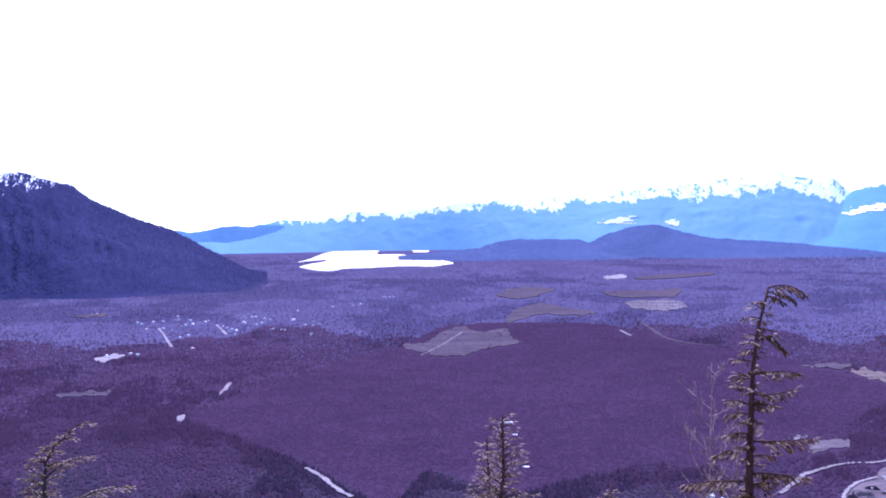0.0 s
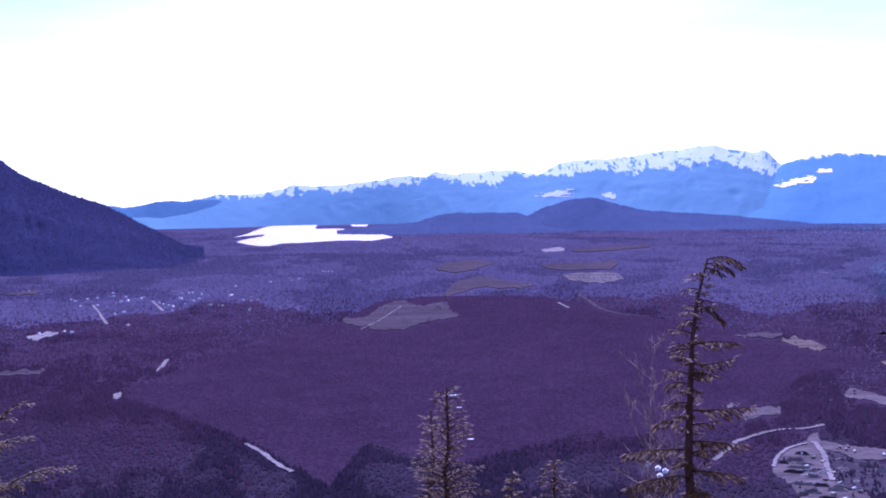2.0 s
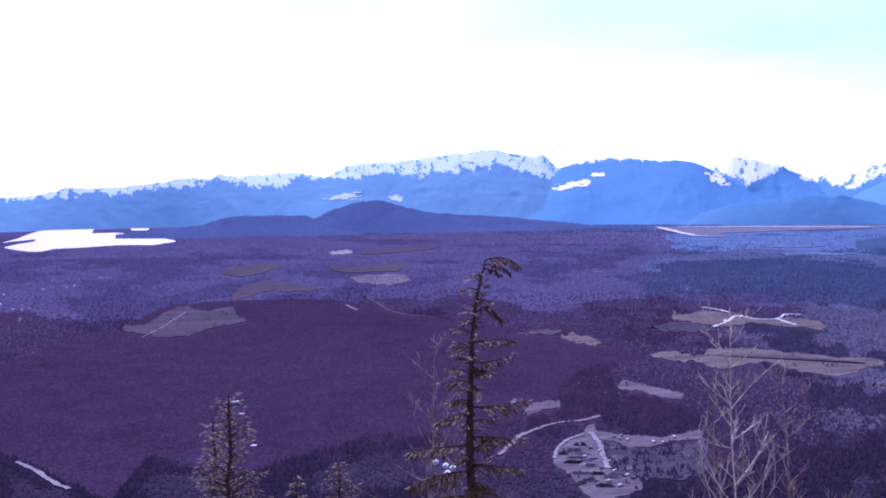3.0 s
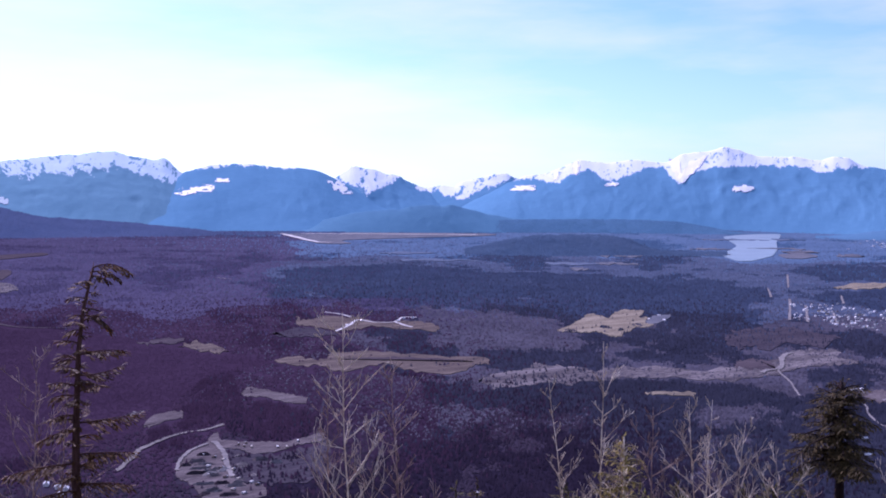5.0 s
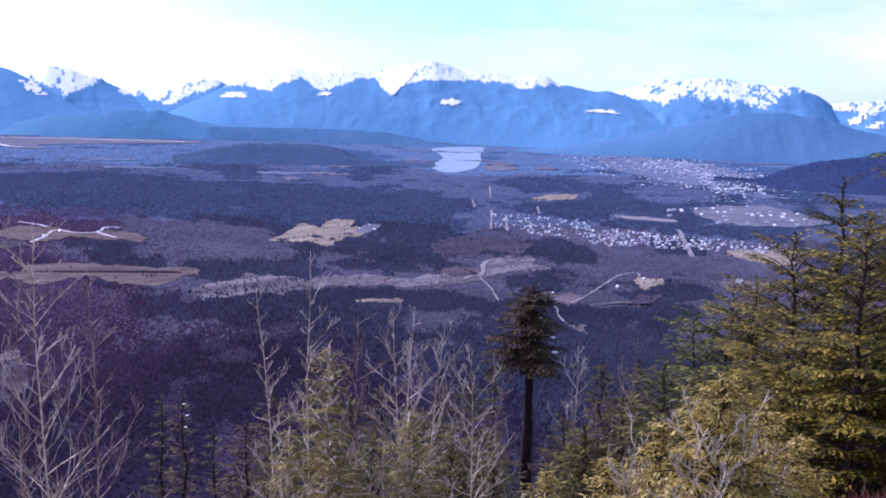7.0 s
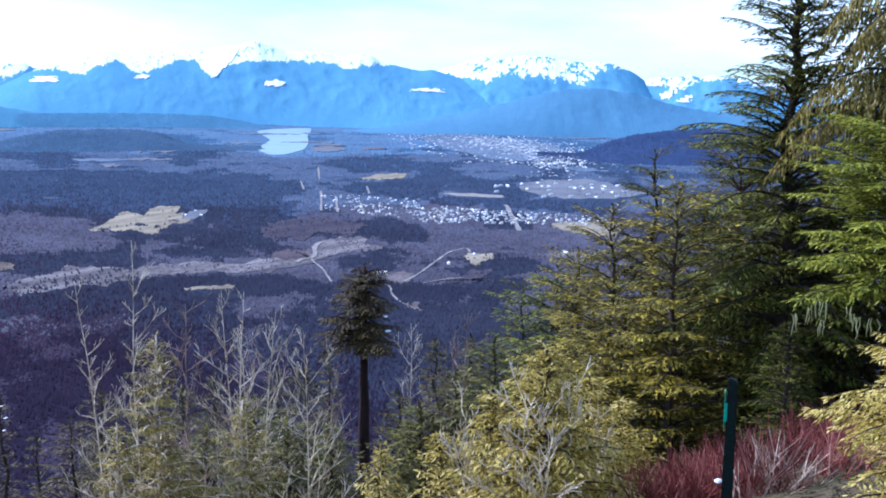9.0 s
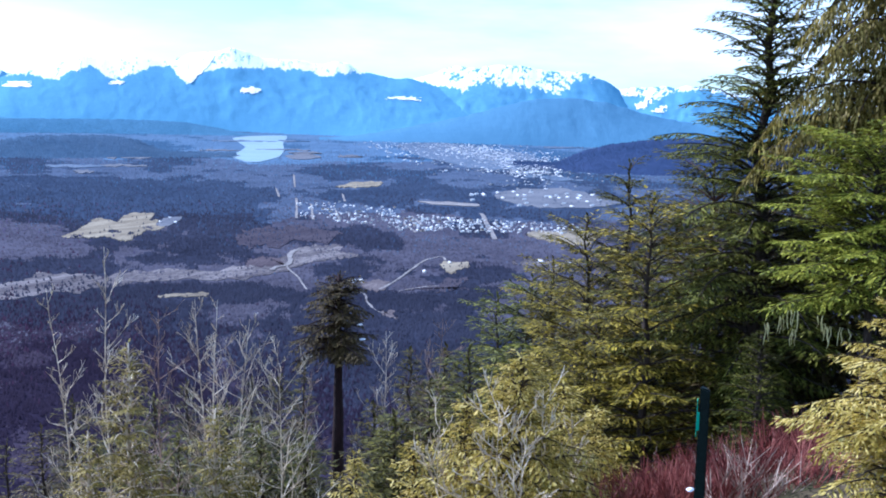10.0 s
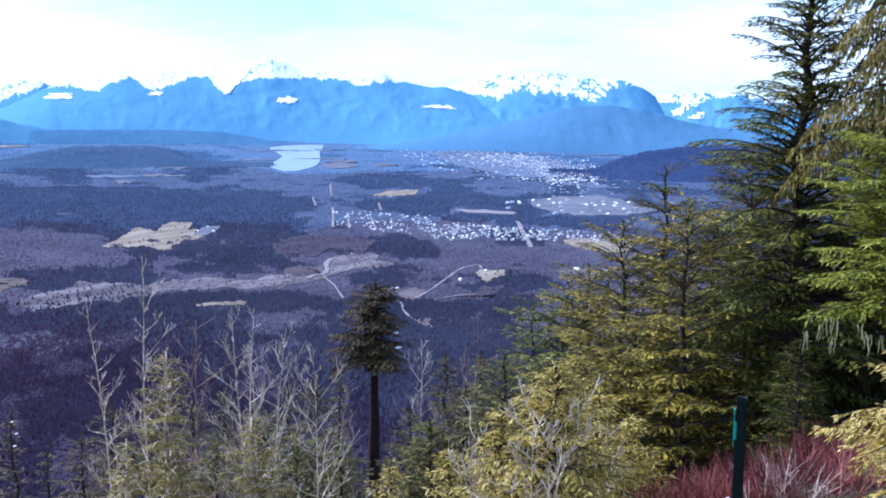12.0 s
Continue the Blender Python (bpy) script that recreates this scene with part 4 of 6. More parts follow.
road("road", [(-29.47, 932), (-30.17, 972), (-30.69, 1018), (-31.61, 998), (-32.68, 1000), (-33.14, 1038), (-33.92, 1036)], 3.2, M_RUNWAY, "pale winding track across the field", 0.9)
road("road", [(-32.68, 1000), (-33.3, 972), (-33.67, 960)], 3.2, M_RUNWAY, "pale winding track across the field", 0.9)
road("road", [(-28.88, 1090), (-29.78, 1066), (-30.3, 1044)], 3.2, M_RUNWAY, "pale winding track across the field", 0.9)
road("road", [(-17.82, 472), (-18.65, 496), (-19.17, 512), (-20.94, 538), (-22.44, 546), (-23.45, 558)], 3.0, M_ROAD, "grey road to the gravel pit")
road("road", [(-22.88, 518), (-23.38, 496), (-23.62, 470), (-23.83, 450)], 2.6, M_GRAVEL, "pale haul track in the gravel pit", 0.7)
road("road", [(-22.58, 514), (-21.68, 502), (-21.08, 482), (-20.93, 466)], 2.0, M_GRAVEL, "pale haul track round the gravel pit", 0.7)
road("road", [(-52.45, 746), (-52.76, 760), (-53.25, 766), (-53.5, 786), (-53.44, 814), (-53.63, 840), (-54, 854)], 4.2, M_GRAVEL, "pale track over the knoll", 1.0)
road("road", [(-53.25, 766), (-53.43, 746), (-53.74, 726), (-53.98, 708), (-54.13, 690), (-54.38, 666)], 1.5, M_GRAVEL, "pale track over the knoll", 1.0)
patch("clearing", [(-51.06, 778), (-51.31, 800), (-51.92, 816), (-52.52, 806), (-52.95, 798), (-53.19, 774), (-52.58, 760), (-51.72, 766)], M_CLEARING, "grey shoulder of the knoll", "clearing", 0.3, 73, 0.03)
road("road", [(-58.4, 672), (-58.84, 686), (-59.46, 714), (-59.96, 744), (-60.46, 776), (-60.84, 800), (-61.28, 814), (-61.84, 824), (-62.06, 804)], 2.1, M_GRAVEL, "pale road through the woods")
road("road", [(-57.02, 658), (-57.4, 658), (-57.65, 648), (-57.71, 630), (-58.02, 610), (-58.34, 598), (-58.65, 594)], 1.5, M_GRAVEL, "pale road through the woods")
patch("yard", [(-58.52, 594), (-58.97, 600), (-59.34, 592), (-59.41, 578), (-58.84, 586)], M_PIT, "dull pale yard below the road", "yard", 0.3, 74, 0.03)
road("road", [(-59.47, 666), (-59.97, 672), (-60.47, 678), (-60.97, 684), (-61.73, 688)], 1.5, M_GRAVEL, "thin pale track through brown brush")
road("road", [(-56.71, 702), (-57.02, 710), (-57.27, 702), (-57.58, 692)], 2.4, M_GRAVEL, "pale road through the woods")
road("road", [(-63.94, 1172), (-64.71, 944)], 5, M_GRAVEL, "wide pale straight road into the suburb")
road("road", [(-53.79, 1318), (-53.83, 1090)], 2.8, M_GRAVEL, "straight pale street")
road("road", [(-54.59, 1246), (-54.72, 1078)], 2.8, M_GRAVEL, "straight pale street")
road("road", [(-60.08, 1126), (-60.69, 1038)], 2.8, M_GRAVEL, "straight pale street")
road("road", [(-59.68, 1054), (-60.38, 980)], 2.8, M_GRAVEL, "straight pale street")
road("road", [(-55.95, 1172), (-56.14, 1072)], 2.8, M_GRAVEL, "straight pale street")
road("road", [(-53.65, 1750), (-53.72, 1492)], 2.8, M_GRAVEL, "straight pale street")
road("road", [(-52.69, 1468), (-52.87, 1336)], 2.8, M_GRAVEL, "straight pale street")
road("road", [(-56.3, 1388), (-56.43, 1284)], 2.8, M_GRAVEL, "straight pale street")
road("road", [(15.33, 1246), (14.69, 1050)], 3.0, M_GRAVEL, "pale straight road")
road("road", [(12.35, 1264), (11.83, 1150)], 3.0, M_GRAVEL, "pale straight road")
road("road", [(-1.0, 1120), (0.2, 1000), (1.3, 930)], 1.2, M_GRAVEL, "gravel track in the clearing", 0.7)
road("road", [(-10.68, 1230), (-11.3, 1152), (-11.92, 1078), (-13.31, 1024), (-16.09, 1004)], 4.5, M_CLEARING, "brown logging track")
road("road", [(-9.58, 1138), (-10.14, 1086)], 3, M_GRAVEL, "pale logging track")
road("road", [(-23.11, 1574), (-23.82, 1544)], 4, M_GRAVEL, "short pale track in the far woods")
road("road", [(7.7, 512), (6.73, 490), (5.97, 468), (5.2, 454)], 2.6, M_GRAVEL, "pale gravel bank of the creek")


# ---- building lots: kind of house, bearing, distance, turn ----
spots = random.Random(8)
LOTS, placed = [], set()
# the suburb, block by block along its streets: bearings, distances, houses
for a0, a1, r0, r1, number in ((-56.6, -53.6, 1075, 1290, 14), (-59.2, -56.6, 1040, 1230, 36), (-62.2, -59.2, 985, 1120, 50), (-64.6, -62.2, 985, 1110, 40), (-69.5, -64.6, 1000, 1085, 32)):
    for k in range(number):
        az, r = spots.uniform(a0, a1), r0 + (r1 - r0) * (spots.randrange(7) + spots.uniform(-0.12, 0.12) + 0.5) / 7
        LOTS.append((spots.choice([0, 0, 2, 2, 2, 3, 1]), az, r, 62 + spots.choice([0, 90]) + spots.uniform(-6, 6)))
for az, r in [(-46.6, 1050), (-47.1, 1085), (-47.4, 1045), (-57.0, 700), (-57.4, 702), (-60.9, 745), (-62.3, 790), (-30.9, 1010), (-32.9, 1008), (-33.2, 1030), (-33.7, 1034), (-30.1, 975)]:
    LOTS.append((2, az, r, spots.uniform(0, 180)))
for az, r in [(15.1, 1236), (12.0, 1238), (11.3, 1185), (9.9, 1267), (8.7, 1176), (5.0, 1503), (2.8, 1650), (17.9, 986), (16.8, 1006), (18.4, 1477), (13.8, 1150), (10.8, 1350),
              (8.2, 1300), (7.6, 1230), (9.3, 1190), (12.9, 1300), (4.6, 1520), (3.2, 1640), (14.3, 1350), (16.2, 1300)]:
    LOTS.append((spots.choice([0, 2, 2]), az, r, spots.uniform(0, 180)))
    LOTS.append((spots.choice([0, 2, 3]), az + spots.uniform(-0.5, 0.5), r + spots.uniform(-25, 25), spots.uniform(0, 180)))
for k in range(26):
    LOTS.append((spots.choice([0, 2, 2, 3]), spots.gauss(11.5, 3.4), spots.gauss(1260, 110), spots.uniform(0, 180)))
for k in range(34):
    LOTS.append((4, spots.uniform(-70.5, -62.5), spots.uniform(1270, 1480), 62 + spots.choice([0, 90])))
for az, r in [(-67.3, 808), (-68.8, 803), (-8.9, 2190)]:
    LOTS.append((4, az, r, 70))
for az, r in [(-14.9, 452), (-14.35, 458), (-15.3, 448), (-15.0, 440)]:
    LOTS.append((2, az, r, 70))


# ---- woods of the valley floor ----
def settled(az, r):
    """Share of open ground where people live: the suburb, the far town and the farms."""
    s = 0.7 * np.exp(-((az + 61) / 6.5) ** 2 - ((r - 1090) / 120) ** 2)
    s = s + 0.95 * np.exp(-((az + 63) / 5.5) ** 2 - ((r - 2500) / 700) ** 2)
    return s + 0.5 * np.exp(-((az - 12) / 5) ** 2 - ((r - 1200) / 160) ** 2)


PLANTED = np.array(smooth_outline([(14.1, 655), (11.6, 735), (7.9, 830), (4.8, 935), (2.3, 990), (0, 1190), (-4, 1230), (-9, 1200), (-14, 1020), (-19.5, 900), (-21.9, 851), (-26.3, 760), (-23.3, 729),
                                   (-21.2, 640), (-20, 570), (-17, 530), (-14.2, 516), (-11, 517), (-9.2, 500), (-6.3, 476), (-4, 455), (-1, 478), (1.1, 500), (3.2, 430), (5.3, 470), (7.6, 518),
                                   (10.6, 575), (13.5, 645)], 8, 5, 0.01))
# dark conifer stands with edges of their own
STANDS = [np.array(smooth_outline(c, 5, 100 + k, 0.02)) for k, c in enumerate((
    [(-48.23, 1018), (-48.97, 1056), (-50.61, 1048), (-50.76, 968), (-50.31, 882), (-48.37, 866), (-47.63, 908)],
    [(-36.0, 630), (-38.43, 648), (-40.06, 660), (-41.99, 672), (-45.71, 698), (-50.77, 694), (-53.53, 682), (-56.02, 670), (-56.34, 608), (-50.78, 630), (-46.29, 612), (-43.96, 606), (-41.14, 602), (-38.41, 616)],
    [(-59.04, 1254), (-62.15, 1246), (-65.26, 1242), (-70.18, 1286), (-70.21, 1154), (-67.15, 1112), (-64.03, 1166), (-60.29, 1168)],
    [(-55.93, 1448), (-60.26, 1444), (-61.2, 1346), (-60.28, 1300), (-59.04, 1186), (-57.18, 1244), (-54.71, 1322)],
    [(-54.76, 756), (-55.99, 780), (-57.39, 794), (-57.94, 732), (-56.63, 704), (-54.92, 706)],
    [(-53.5, 962), (-55.04, 1000), (-57.2, 1016), (-59.7, 944), (-59.1, 848), (-56.6, 880), (-54.74, 912)],
    [(-57.27, 656), (-61.04, 668), (-63.86, 692), (-65.76, 672), (-63.9, 614), (-59.8, 606), (-58.06, 628)],
    [(-26.5, 1640), (-33, 1760), (-38.6, 1700), (-42.66, 1660), (-48.09, 1568), (-50.76, 1344), (-51.97, 1160), (-47.78, 1032), (-44.31, 1086), (-42.06, 1040), (-38.53, 1100), (-33, 1150), (-29, 1240)],
    [(-53.47, 1864), (-56.52, 2038), (-59.61, 1934), (-61.18, 1638), (-58.7, 1664), (-55.92, 1640)],
    [(-20.94, 554), (-21.84, 616), (-23.63, 608), (-26.25, 598), (-28.25, 590), (-28.95, 540), (-26.25, 516), (-23.92, 524), (-23.18, 548)],
    [(-33.9, 682), (-37.63, 652), (-42.02, 666), (-46.37, 698), (-50.95, 696), (-52.46, 630), (-46.38, 598), (-40.14, 590), (-35.44, 598)],
    [(-44.86, 826), (-47.78, 834), (-49.86, 808), (-49.87, 766), (-46.89, 768), (-44.86, 792)],
    [(-62.26, 756), (-64.77, 768), (-66.66, 738), (-66.36, 706), (-64.17, 710), (-62.28, 716)]))]


def conifer_score(az, r):
    """Above nought where conifers stand: the stands, a belt along the creek, and drifts between bare alders and cottonwoods."""
    x, y = -np.sin(np.radians(az)) * r, np.cos(np.radians(az)) * r
    score = 0.4 * fractal(x / 150, y / 150, 4, 50, 0.5) + 0.6 * fractal(az * 0.3, r / (45 + 0.04 * r), 4, 70, 0.55) + 0.22 * fractal(x / 40, y / 40, 3, 33, 0.6) - 0.14
    creek = np.interp(-az, [-14.5, -10.6, -7.6, -5.3, -3.2, -1.1, 4, 9, 14], [650, 560, 503, 455, 415, 480, 440, 480, 500])
    score = score + 1.2 * (np.abs(r - creek) < 14 + 10 * value_noise(az * 0.9, az * 0, 77)) * (az > -15) * (az < 15)
    score = score + 0.45 / (1 + np.exp((r - 560) / 25)) / (1 + np.exp((az + 42) / 1.5))
    for poly in STANDS:
        score = score + 1.1 * inside(poly, az + 0.25 * fractal(az * 1.6, r / 30, 3, 5), r * (1 + 0.025 * fractal(az * 1.1, r / 60, 3, 6)))
    return score


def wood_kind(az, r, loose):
    """Index into WOODS: conifers or bare woods in five tones, haze and flare put into them, or the plantation. loose:
    random shift of each place's tone.
    """
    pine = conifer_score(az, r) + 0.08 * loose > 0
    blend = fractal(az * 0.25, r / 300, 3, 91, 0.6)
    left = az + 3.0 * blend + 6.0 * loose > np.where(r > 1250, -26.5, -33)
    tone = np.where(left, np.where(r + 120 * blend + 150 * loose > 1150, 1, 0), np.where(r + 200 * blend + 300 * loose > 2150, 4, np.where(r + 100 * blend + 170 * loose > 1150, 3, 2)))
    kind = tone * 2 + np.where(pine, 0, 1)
    foot = np.interp(az, [-57, -49, -43, -38, -34], [400, 470, 590, 590, 495])  # woods near the slope's foot, shade and vignette put into their colour
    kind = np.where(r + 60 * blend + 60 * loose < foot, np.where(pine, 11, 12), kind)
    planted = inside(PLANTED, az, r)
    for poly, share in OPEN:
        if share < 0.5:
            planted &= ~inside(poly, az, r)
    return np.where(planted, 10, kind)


WOODS = [("conifer_forest", M_CONIFER_FLARE, "flare-tinted conifer forest along the creek"), ("bare_woods", M_ALDER_FLARE, "flare-tinted leafless alder woods of the valley floor"),
         ("conifer_forest", M_CONIFER_PURPLE_HAZE, "haze-purple conifer forest before the lake"), ("bare_woods", M_ALDER_PURPLE_HAZE, "haze-purple leafless woods before the lake"),
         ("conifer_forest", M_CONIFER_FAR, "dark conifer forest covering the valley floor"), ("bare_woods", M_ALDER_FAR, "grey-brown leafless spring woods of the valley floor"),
         ("conifer_forest", M_CONIFER_BLUE, "haze-blue conifer forest far down the valley"), ("bare_woods", M_ALDER_BLUE, "haze-blue leafless woods far down the valley"),
         ("conifer_forest", M_CONIFER_HAZE, "haze-pale conifer forest at the valley's far end"), ("bare_woods", M_ALDER_HAZE, "haze-pale leafless woods at the valley's far end"),
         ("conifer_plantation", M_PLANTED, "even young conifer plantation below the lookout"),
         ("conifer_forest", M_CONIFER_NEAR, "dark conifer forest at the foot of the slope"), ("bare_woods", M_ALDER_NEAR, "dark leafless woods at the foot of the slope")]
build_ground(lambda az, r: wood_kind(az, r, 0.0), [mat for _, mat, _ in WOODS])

rng = np.random.default_rng(4)
count = 240000
wood_r = 320 * (3950 / 320) ** (rng.random(count) ** 0.85)
wood_az = rng.uniform(-88, 25, count)
keep = rng.random(count) < np.clip((wood_r / 900) ** 0.6, 0.5, 1)
wood_az, wood_r = wood_az[keep], wood_r[keep]
# the near woods and the plantation stand closer
more_az, more_r = rng.uniform(-75, 30, 230000), np.sqrt(rng.uniform(330 ** 2, 1250 ** 2, 230000))
dense_here = (inside(PLANTED, more_az, more_r) & (rng.random(len(more_r)) < 0.45)) | ((more_r < 700) & (rng.random(len(more_r)) < 0.8))
wood_az, wood_r = np.concatenate([wood_az, more_az[dense_here]]), np.concatenate([wood_r, more_r[dense_here]])
open_here = rng.random(len(wood_r)) < settled(wood_az, wood_r)
stray = rng.random(len(wood_r))
for poly, share in OPEN:
    hit = inside(poly, wood_az, wood_r)
    shade = 2.0 * (0.75 + 0.00035 * wood_r) * wood_r / EYE  # a tree as near as this would hide the open ground
    open_here |= (hit | inside(poly, wood_az, wood_r + 0.55 * shade) | inside(poly, wood_az, wood_r + shade)) & (stray > share)
for kind, az, r, turn in LOTS:
    wide = math.degrees((9 if kind == 4 else 4.5) / r)
    open_here |= (np.abs(wood_az - az) < wide) & (wood_r < r + 6) & (wood_r > r - 16)
wood_az, wood_r = wood_az[~open_here], wood_r[~open_here]
# clumps of trees left standing in the fields: bearing, distance, half width (degrees), half depth (m), trees
for az, r, wa, wr, number in ((-44.25, 975, 0.3, 8, 60), (-45.1, 960, 0.12, 8, 16), (-46.0, 1000, 0.3, 12, 30), (-42.4, 945, 0.3, 10, 26), (-28.1, 790, 0.45, 8, 60), (-29.0, 800, 0.2, 6, 24),
                              (-56.5, 845, 0.5, 8, 40), (-35.4, 745, 0.5, 5, 18), (-23.5, 870, 0.5, 8, 30)):
    wood_az = np.concatenate([wood_az, az + wa * rng.normal(0, 0.5, number)])
    wood_r = np.concatenate([wood_r, r + wr * rng.normal(0, 0.5, number)])
wood_x, wood_y = -np.sin(np.radians(wood_az)) * wood_r, np.cos(np.radians(wood_az)) * wood_r
wood_z = height(wood_x, wood_y)
wood_sort = wood_kind(wood_az, wood_r, rng.normal(0, 1, len(wood_r)))


def woods(name, pick, shape, faces, tall, mat, label):
    """Small trees at the picked places; tall: height over half width."""
    x, y, z, r = wood_x[pick], wood_y[pick], wood_z[pick], wood_r[pick]
    n = len(x)
    w = (0.75 + 0.00035 * r) * rng.uniform(0.65, 1.35, n)
    h = tall * (0.75 + 0.00035 * r) * rng.uniform(0.6, 1.3, n)
    turn = rng.uniform(0, 6.28, n)
    sx = shape[None, :, 0] * np.cos(turn)[:, None] - shape[None, :, 1] * np.sin(turn)[:, None]
    sy = shape[None, :, 0] * np.sin(turn)[:, None] + shape[None, :, 1] * np.cos(turn)[:, None]
    jit = rng.uniform(0.8, 1.2, (n, shape.shape[0]))
    v = np.stack([x[:, None] + sx * w[:, None] * jit, y[:, None] + sy * w[:, None] * jit, z[:, None] + (shape[None, :, 2] - 0.12) * h[:, None]], -1)
    f = faces[None] + (np.arange(n) * shape.shape[0])[:, None, None]
    me = array_mesh(name, v.reshape(-1, 3), f.reshape(-1, 3))
    me.shade_smooth()
    lift = np.concatenate([shape[:, :2] * 0.45, np.full((len(shape), 1), 0.8)], 1)  # soft crowns: normals lean outwards from upright
    lift /= np.linalg.norm(lift, axis=1)[:, None]
    nx = lift[None, :, 0] * np.cos(turn)[:, None] - lift[None, :, 1] * np.sin(turn)[:, None]
    ny = lift[None, :, 0] * np.sin(turn)[:, None] + lift[None, :, 1] * np.cos(turn)[:, None]
    nn = np.stack([nx, ny, np.broadcast_to(lift[None, :, 2], nx.shape)], -1).reshape(-1, 3)
    me.normals_split_custom_set_from_vertices(nn)
    me.materials.append(mat)
    return tagged(new(name, me), label, "forest", kind="stuff")


CONE = np.array([(math.cos(k * 2.0944), math.sin(k * 2.0944), 0.05) for k in range(3)] + [(0, 0, 1.0)])
CONE_F = np.array([(k, (k + 1) % 3, 3) for k in range(3)])
CROWN = np.array([(math.cos(k * 2.0944 + 0.5), math.sin(k * 2.0944 + 0.5), 0.2 + 0.15 * (k % 2)) for k in range(3)] + [(0.12, 0.08, 1.0)])
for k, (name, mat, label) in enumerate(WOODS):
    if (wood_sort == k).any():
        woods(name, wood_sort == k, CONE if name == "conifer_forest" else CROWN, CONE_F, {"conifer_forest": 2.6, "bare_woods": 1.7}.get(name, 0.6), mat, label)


def hill_woods(key, number, tall, mat, label):
    """Conifers over the near face of a low hill."""
    global wood_x, wood_y, wood_z, wood_r
    az, verts = CRESTS[key]
    i, j = rng.integers(0, len(az) - 1, number), rng.integers(2, FACE_ROWS - 1, number)
    p = verts[i, j] + (verts[i + 1, j] - verts[i, j]) * rng.random((number, 1)) + (verts[i, j + 1] - verts[i, j]) * rng.random((number, 1))
    keep_here = p[:, 2] > 0
    held = (wood_x, wood_y, wood_z, wood_r)
    wood_x, wood_y, wood_z = p[keep_here].T
    wood_r = np.hypot(wood_x, wood_y)
    woods("hill_forest", np.ones(len(wood_x), bool), CONE, CONE_F, tall, mat, label)
    wood_x, wood_y, wood_z, wood_r = held


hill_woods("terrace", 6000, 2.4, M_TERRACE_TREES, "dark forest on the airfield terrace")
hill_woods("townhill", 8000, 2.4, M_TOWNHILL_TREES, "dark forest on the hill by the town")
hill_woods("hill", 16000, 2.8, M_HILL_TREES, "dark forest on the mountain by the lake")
hill_woods("knoll", 5000, 1.8, M_LOW_PURPLE_TREES, "haze-blue forest on a low hill")
hill_woods("round", 6000, 1.8, M_LOW_PURPLE_TREES, "haze-blue forest on a rounded hill")
hill_woods("bench", 8000, 1.4, M_LOW_TREES, "haze-blue forest on a long bench")


# ---- houses and yards ----
def house(wide, deep, tall, wall, roof, label):
    ob = thing("house", Matrix(), label, "house", "houses in the valley")
    g = Geo()
    g.box(-wide / 2, -deep / 2, -1, wide / 2, deep / 2, tall)
    ridge = tall + deep * 0.32
    for s in (-1, 1):
        g.face(Vector((s * wide / 2, -deep / 2, tall)), Vector((s * wide / 2, deep / 2, tall)), Vector((s * wide / 2, 0, ridge)))
    part("wall", g, wall, ob)
    g = Geo()
    for s in (-1, 1):
        a, b = wide / 2 + 0.25, deep / 2 + 0.25
        g.face(Vector((-a, s * b, tall - 0.1)), Vector((a, s * b, tall - 0.1)), Vector((a, 0, ridge + 0.12)), Vector((-a, 0, ridge + 0.12)))
        g.face(Vector((-a, s * b, tall - 0.22)), Vector((a, s * b, tall - 0.22)), Vector((a, s * b, tall - 0.1)), Vector((-a, s * b, tall - 0.1)))
    part("roof", g, roof, ob)
    return ob


KINDS = [house(2.7, 1.8, 1.1, M_WALL[0], M_ROOF[2], "small pale house with a grey gable roof"), house(2.9, 1.9, 1.1, M_WALL[1], M_ROOF[1], "beige house with a brown gable roof"),
         house(2.5, 2.0, 1.2, M_WALL[0], M_ROOF[0], "white house with a bright metal roof"), house(2.7, 1.8, 1.1, M_WALL[2], M_ROOF[2], "grey house with a grey gable roof"),
         house(5.2, 2.8, 1.6, M_WALL[0], M_ROOF[0], "long white commercial building with a metal roof")]
for kind, az, r, turn in LOTS:
    m = pose(*ground_at(az, r), 0, 0, turn)
    if kind in placed:
        copy_thing(KINDS[kind], m)
    else:
        KINDS[kind].matrix_world = m
        placed.add(kind)

# machines and heaps in the gravel pit
def small_truck(body):
    ob = thing("truck", Matrix(), "parked work truck in the gravel pit", "truck", "trucks in the gravel pit")
    g = Geo()
    g.box(-2.0, -0.8, 0.4, 0.7, 0.8, 1.5)
    part("box_body", g, body, ob)
    g = Geo()
    g.box(0.8, -0.75, 0.4, 2.0, 0.75, 1.3)
    g.face(Vector((0.8, -0.7, 1.3)), Vector((1.7, -0.7, 1.3)), Vector((1.5, -0.6, 1.75)), Vector((0.9, -0.6, 1.75)))
    g.face(Vector((0.8, 0.7, 1.3)), Vector((1.7, 0.7, 1.3)), Vector((1.5, 0.6, 1.75)), Vector((0.9, 0.6, 1.75)))
    g.face(Vector((0.9, -0.6, 1.75)), Vector((1.5, -0.6, 1.75)), Vector((1.5, 0.6, 1.75)), Vector((0.9, 0.6, 1.75)))
    part("cab", g, M_WALL[2], ob)
    for x in (-1.4, 1.4):
        for y in (-0.75, 0.75):
            g = Geo()
            g.tube([Vector((x, y - 0.12, 0.4)), Vector((x, y + 0.12, 0.4))], [0.42, 0.42], 8)
            part("wheel", g, M_BARK, ob)
    return ob


TRUCKS = [small_truck(M_WALL[0]), small_truck(M_ROOF[1]), small_truck(M_WALL[1])]
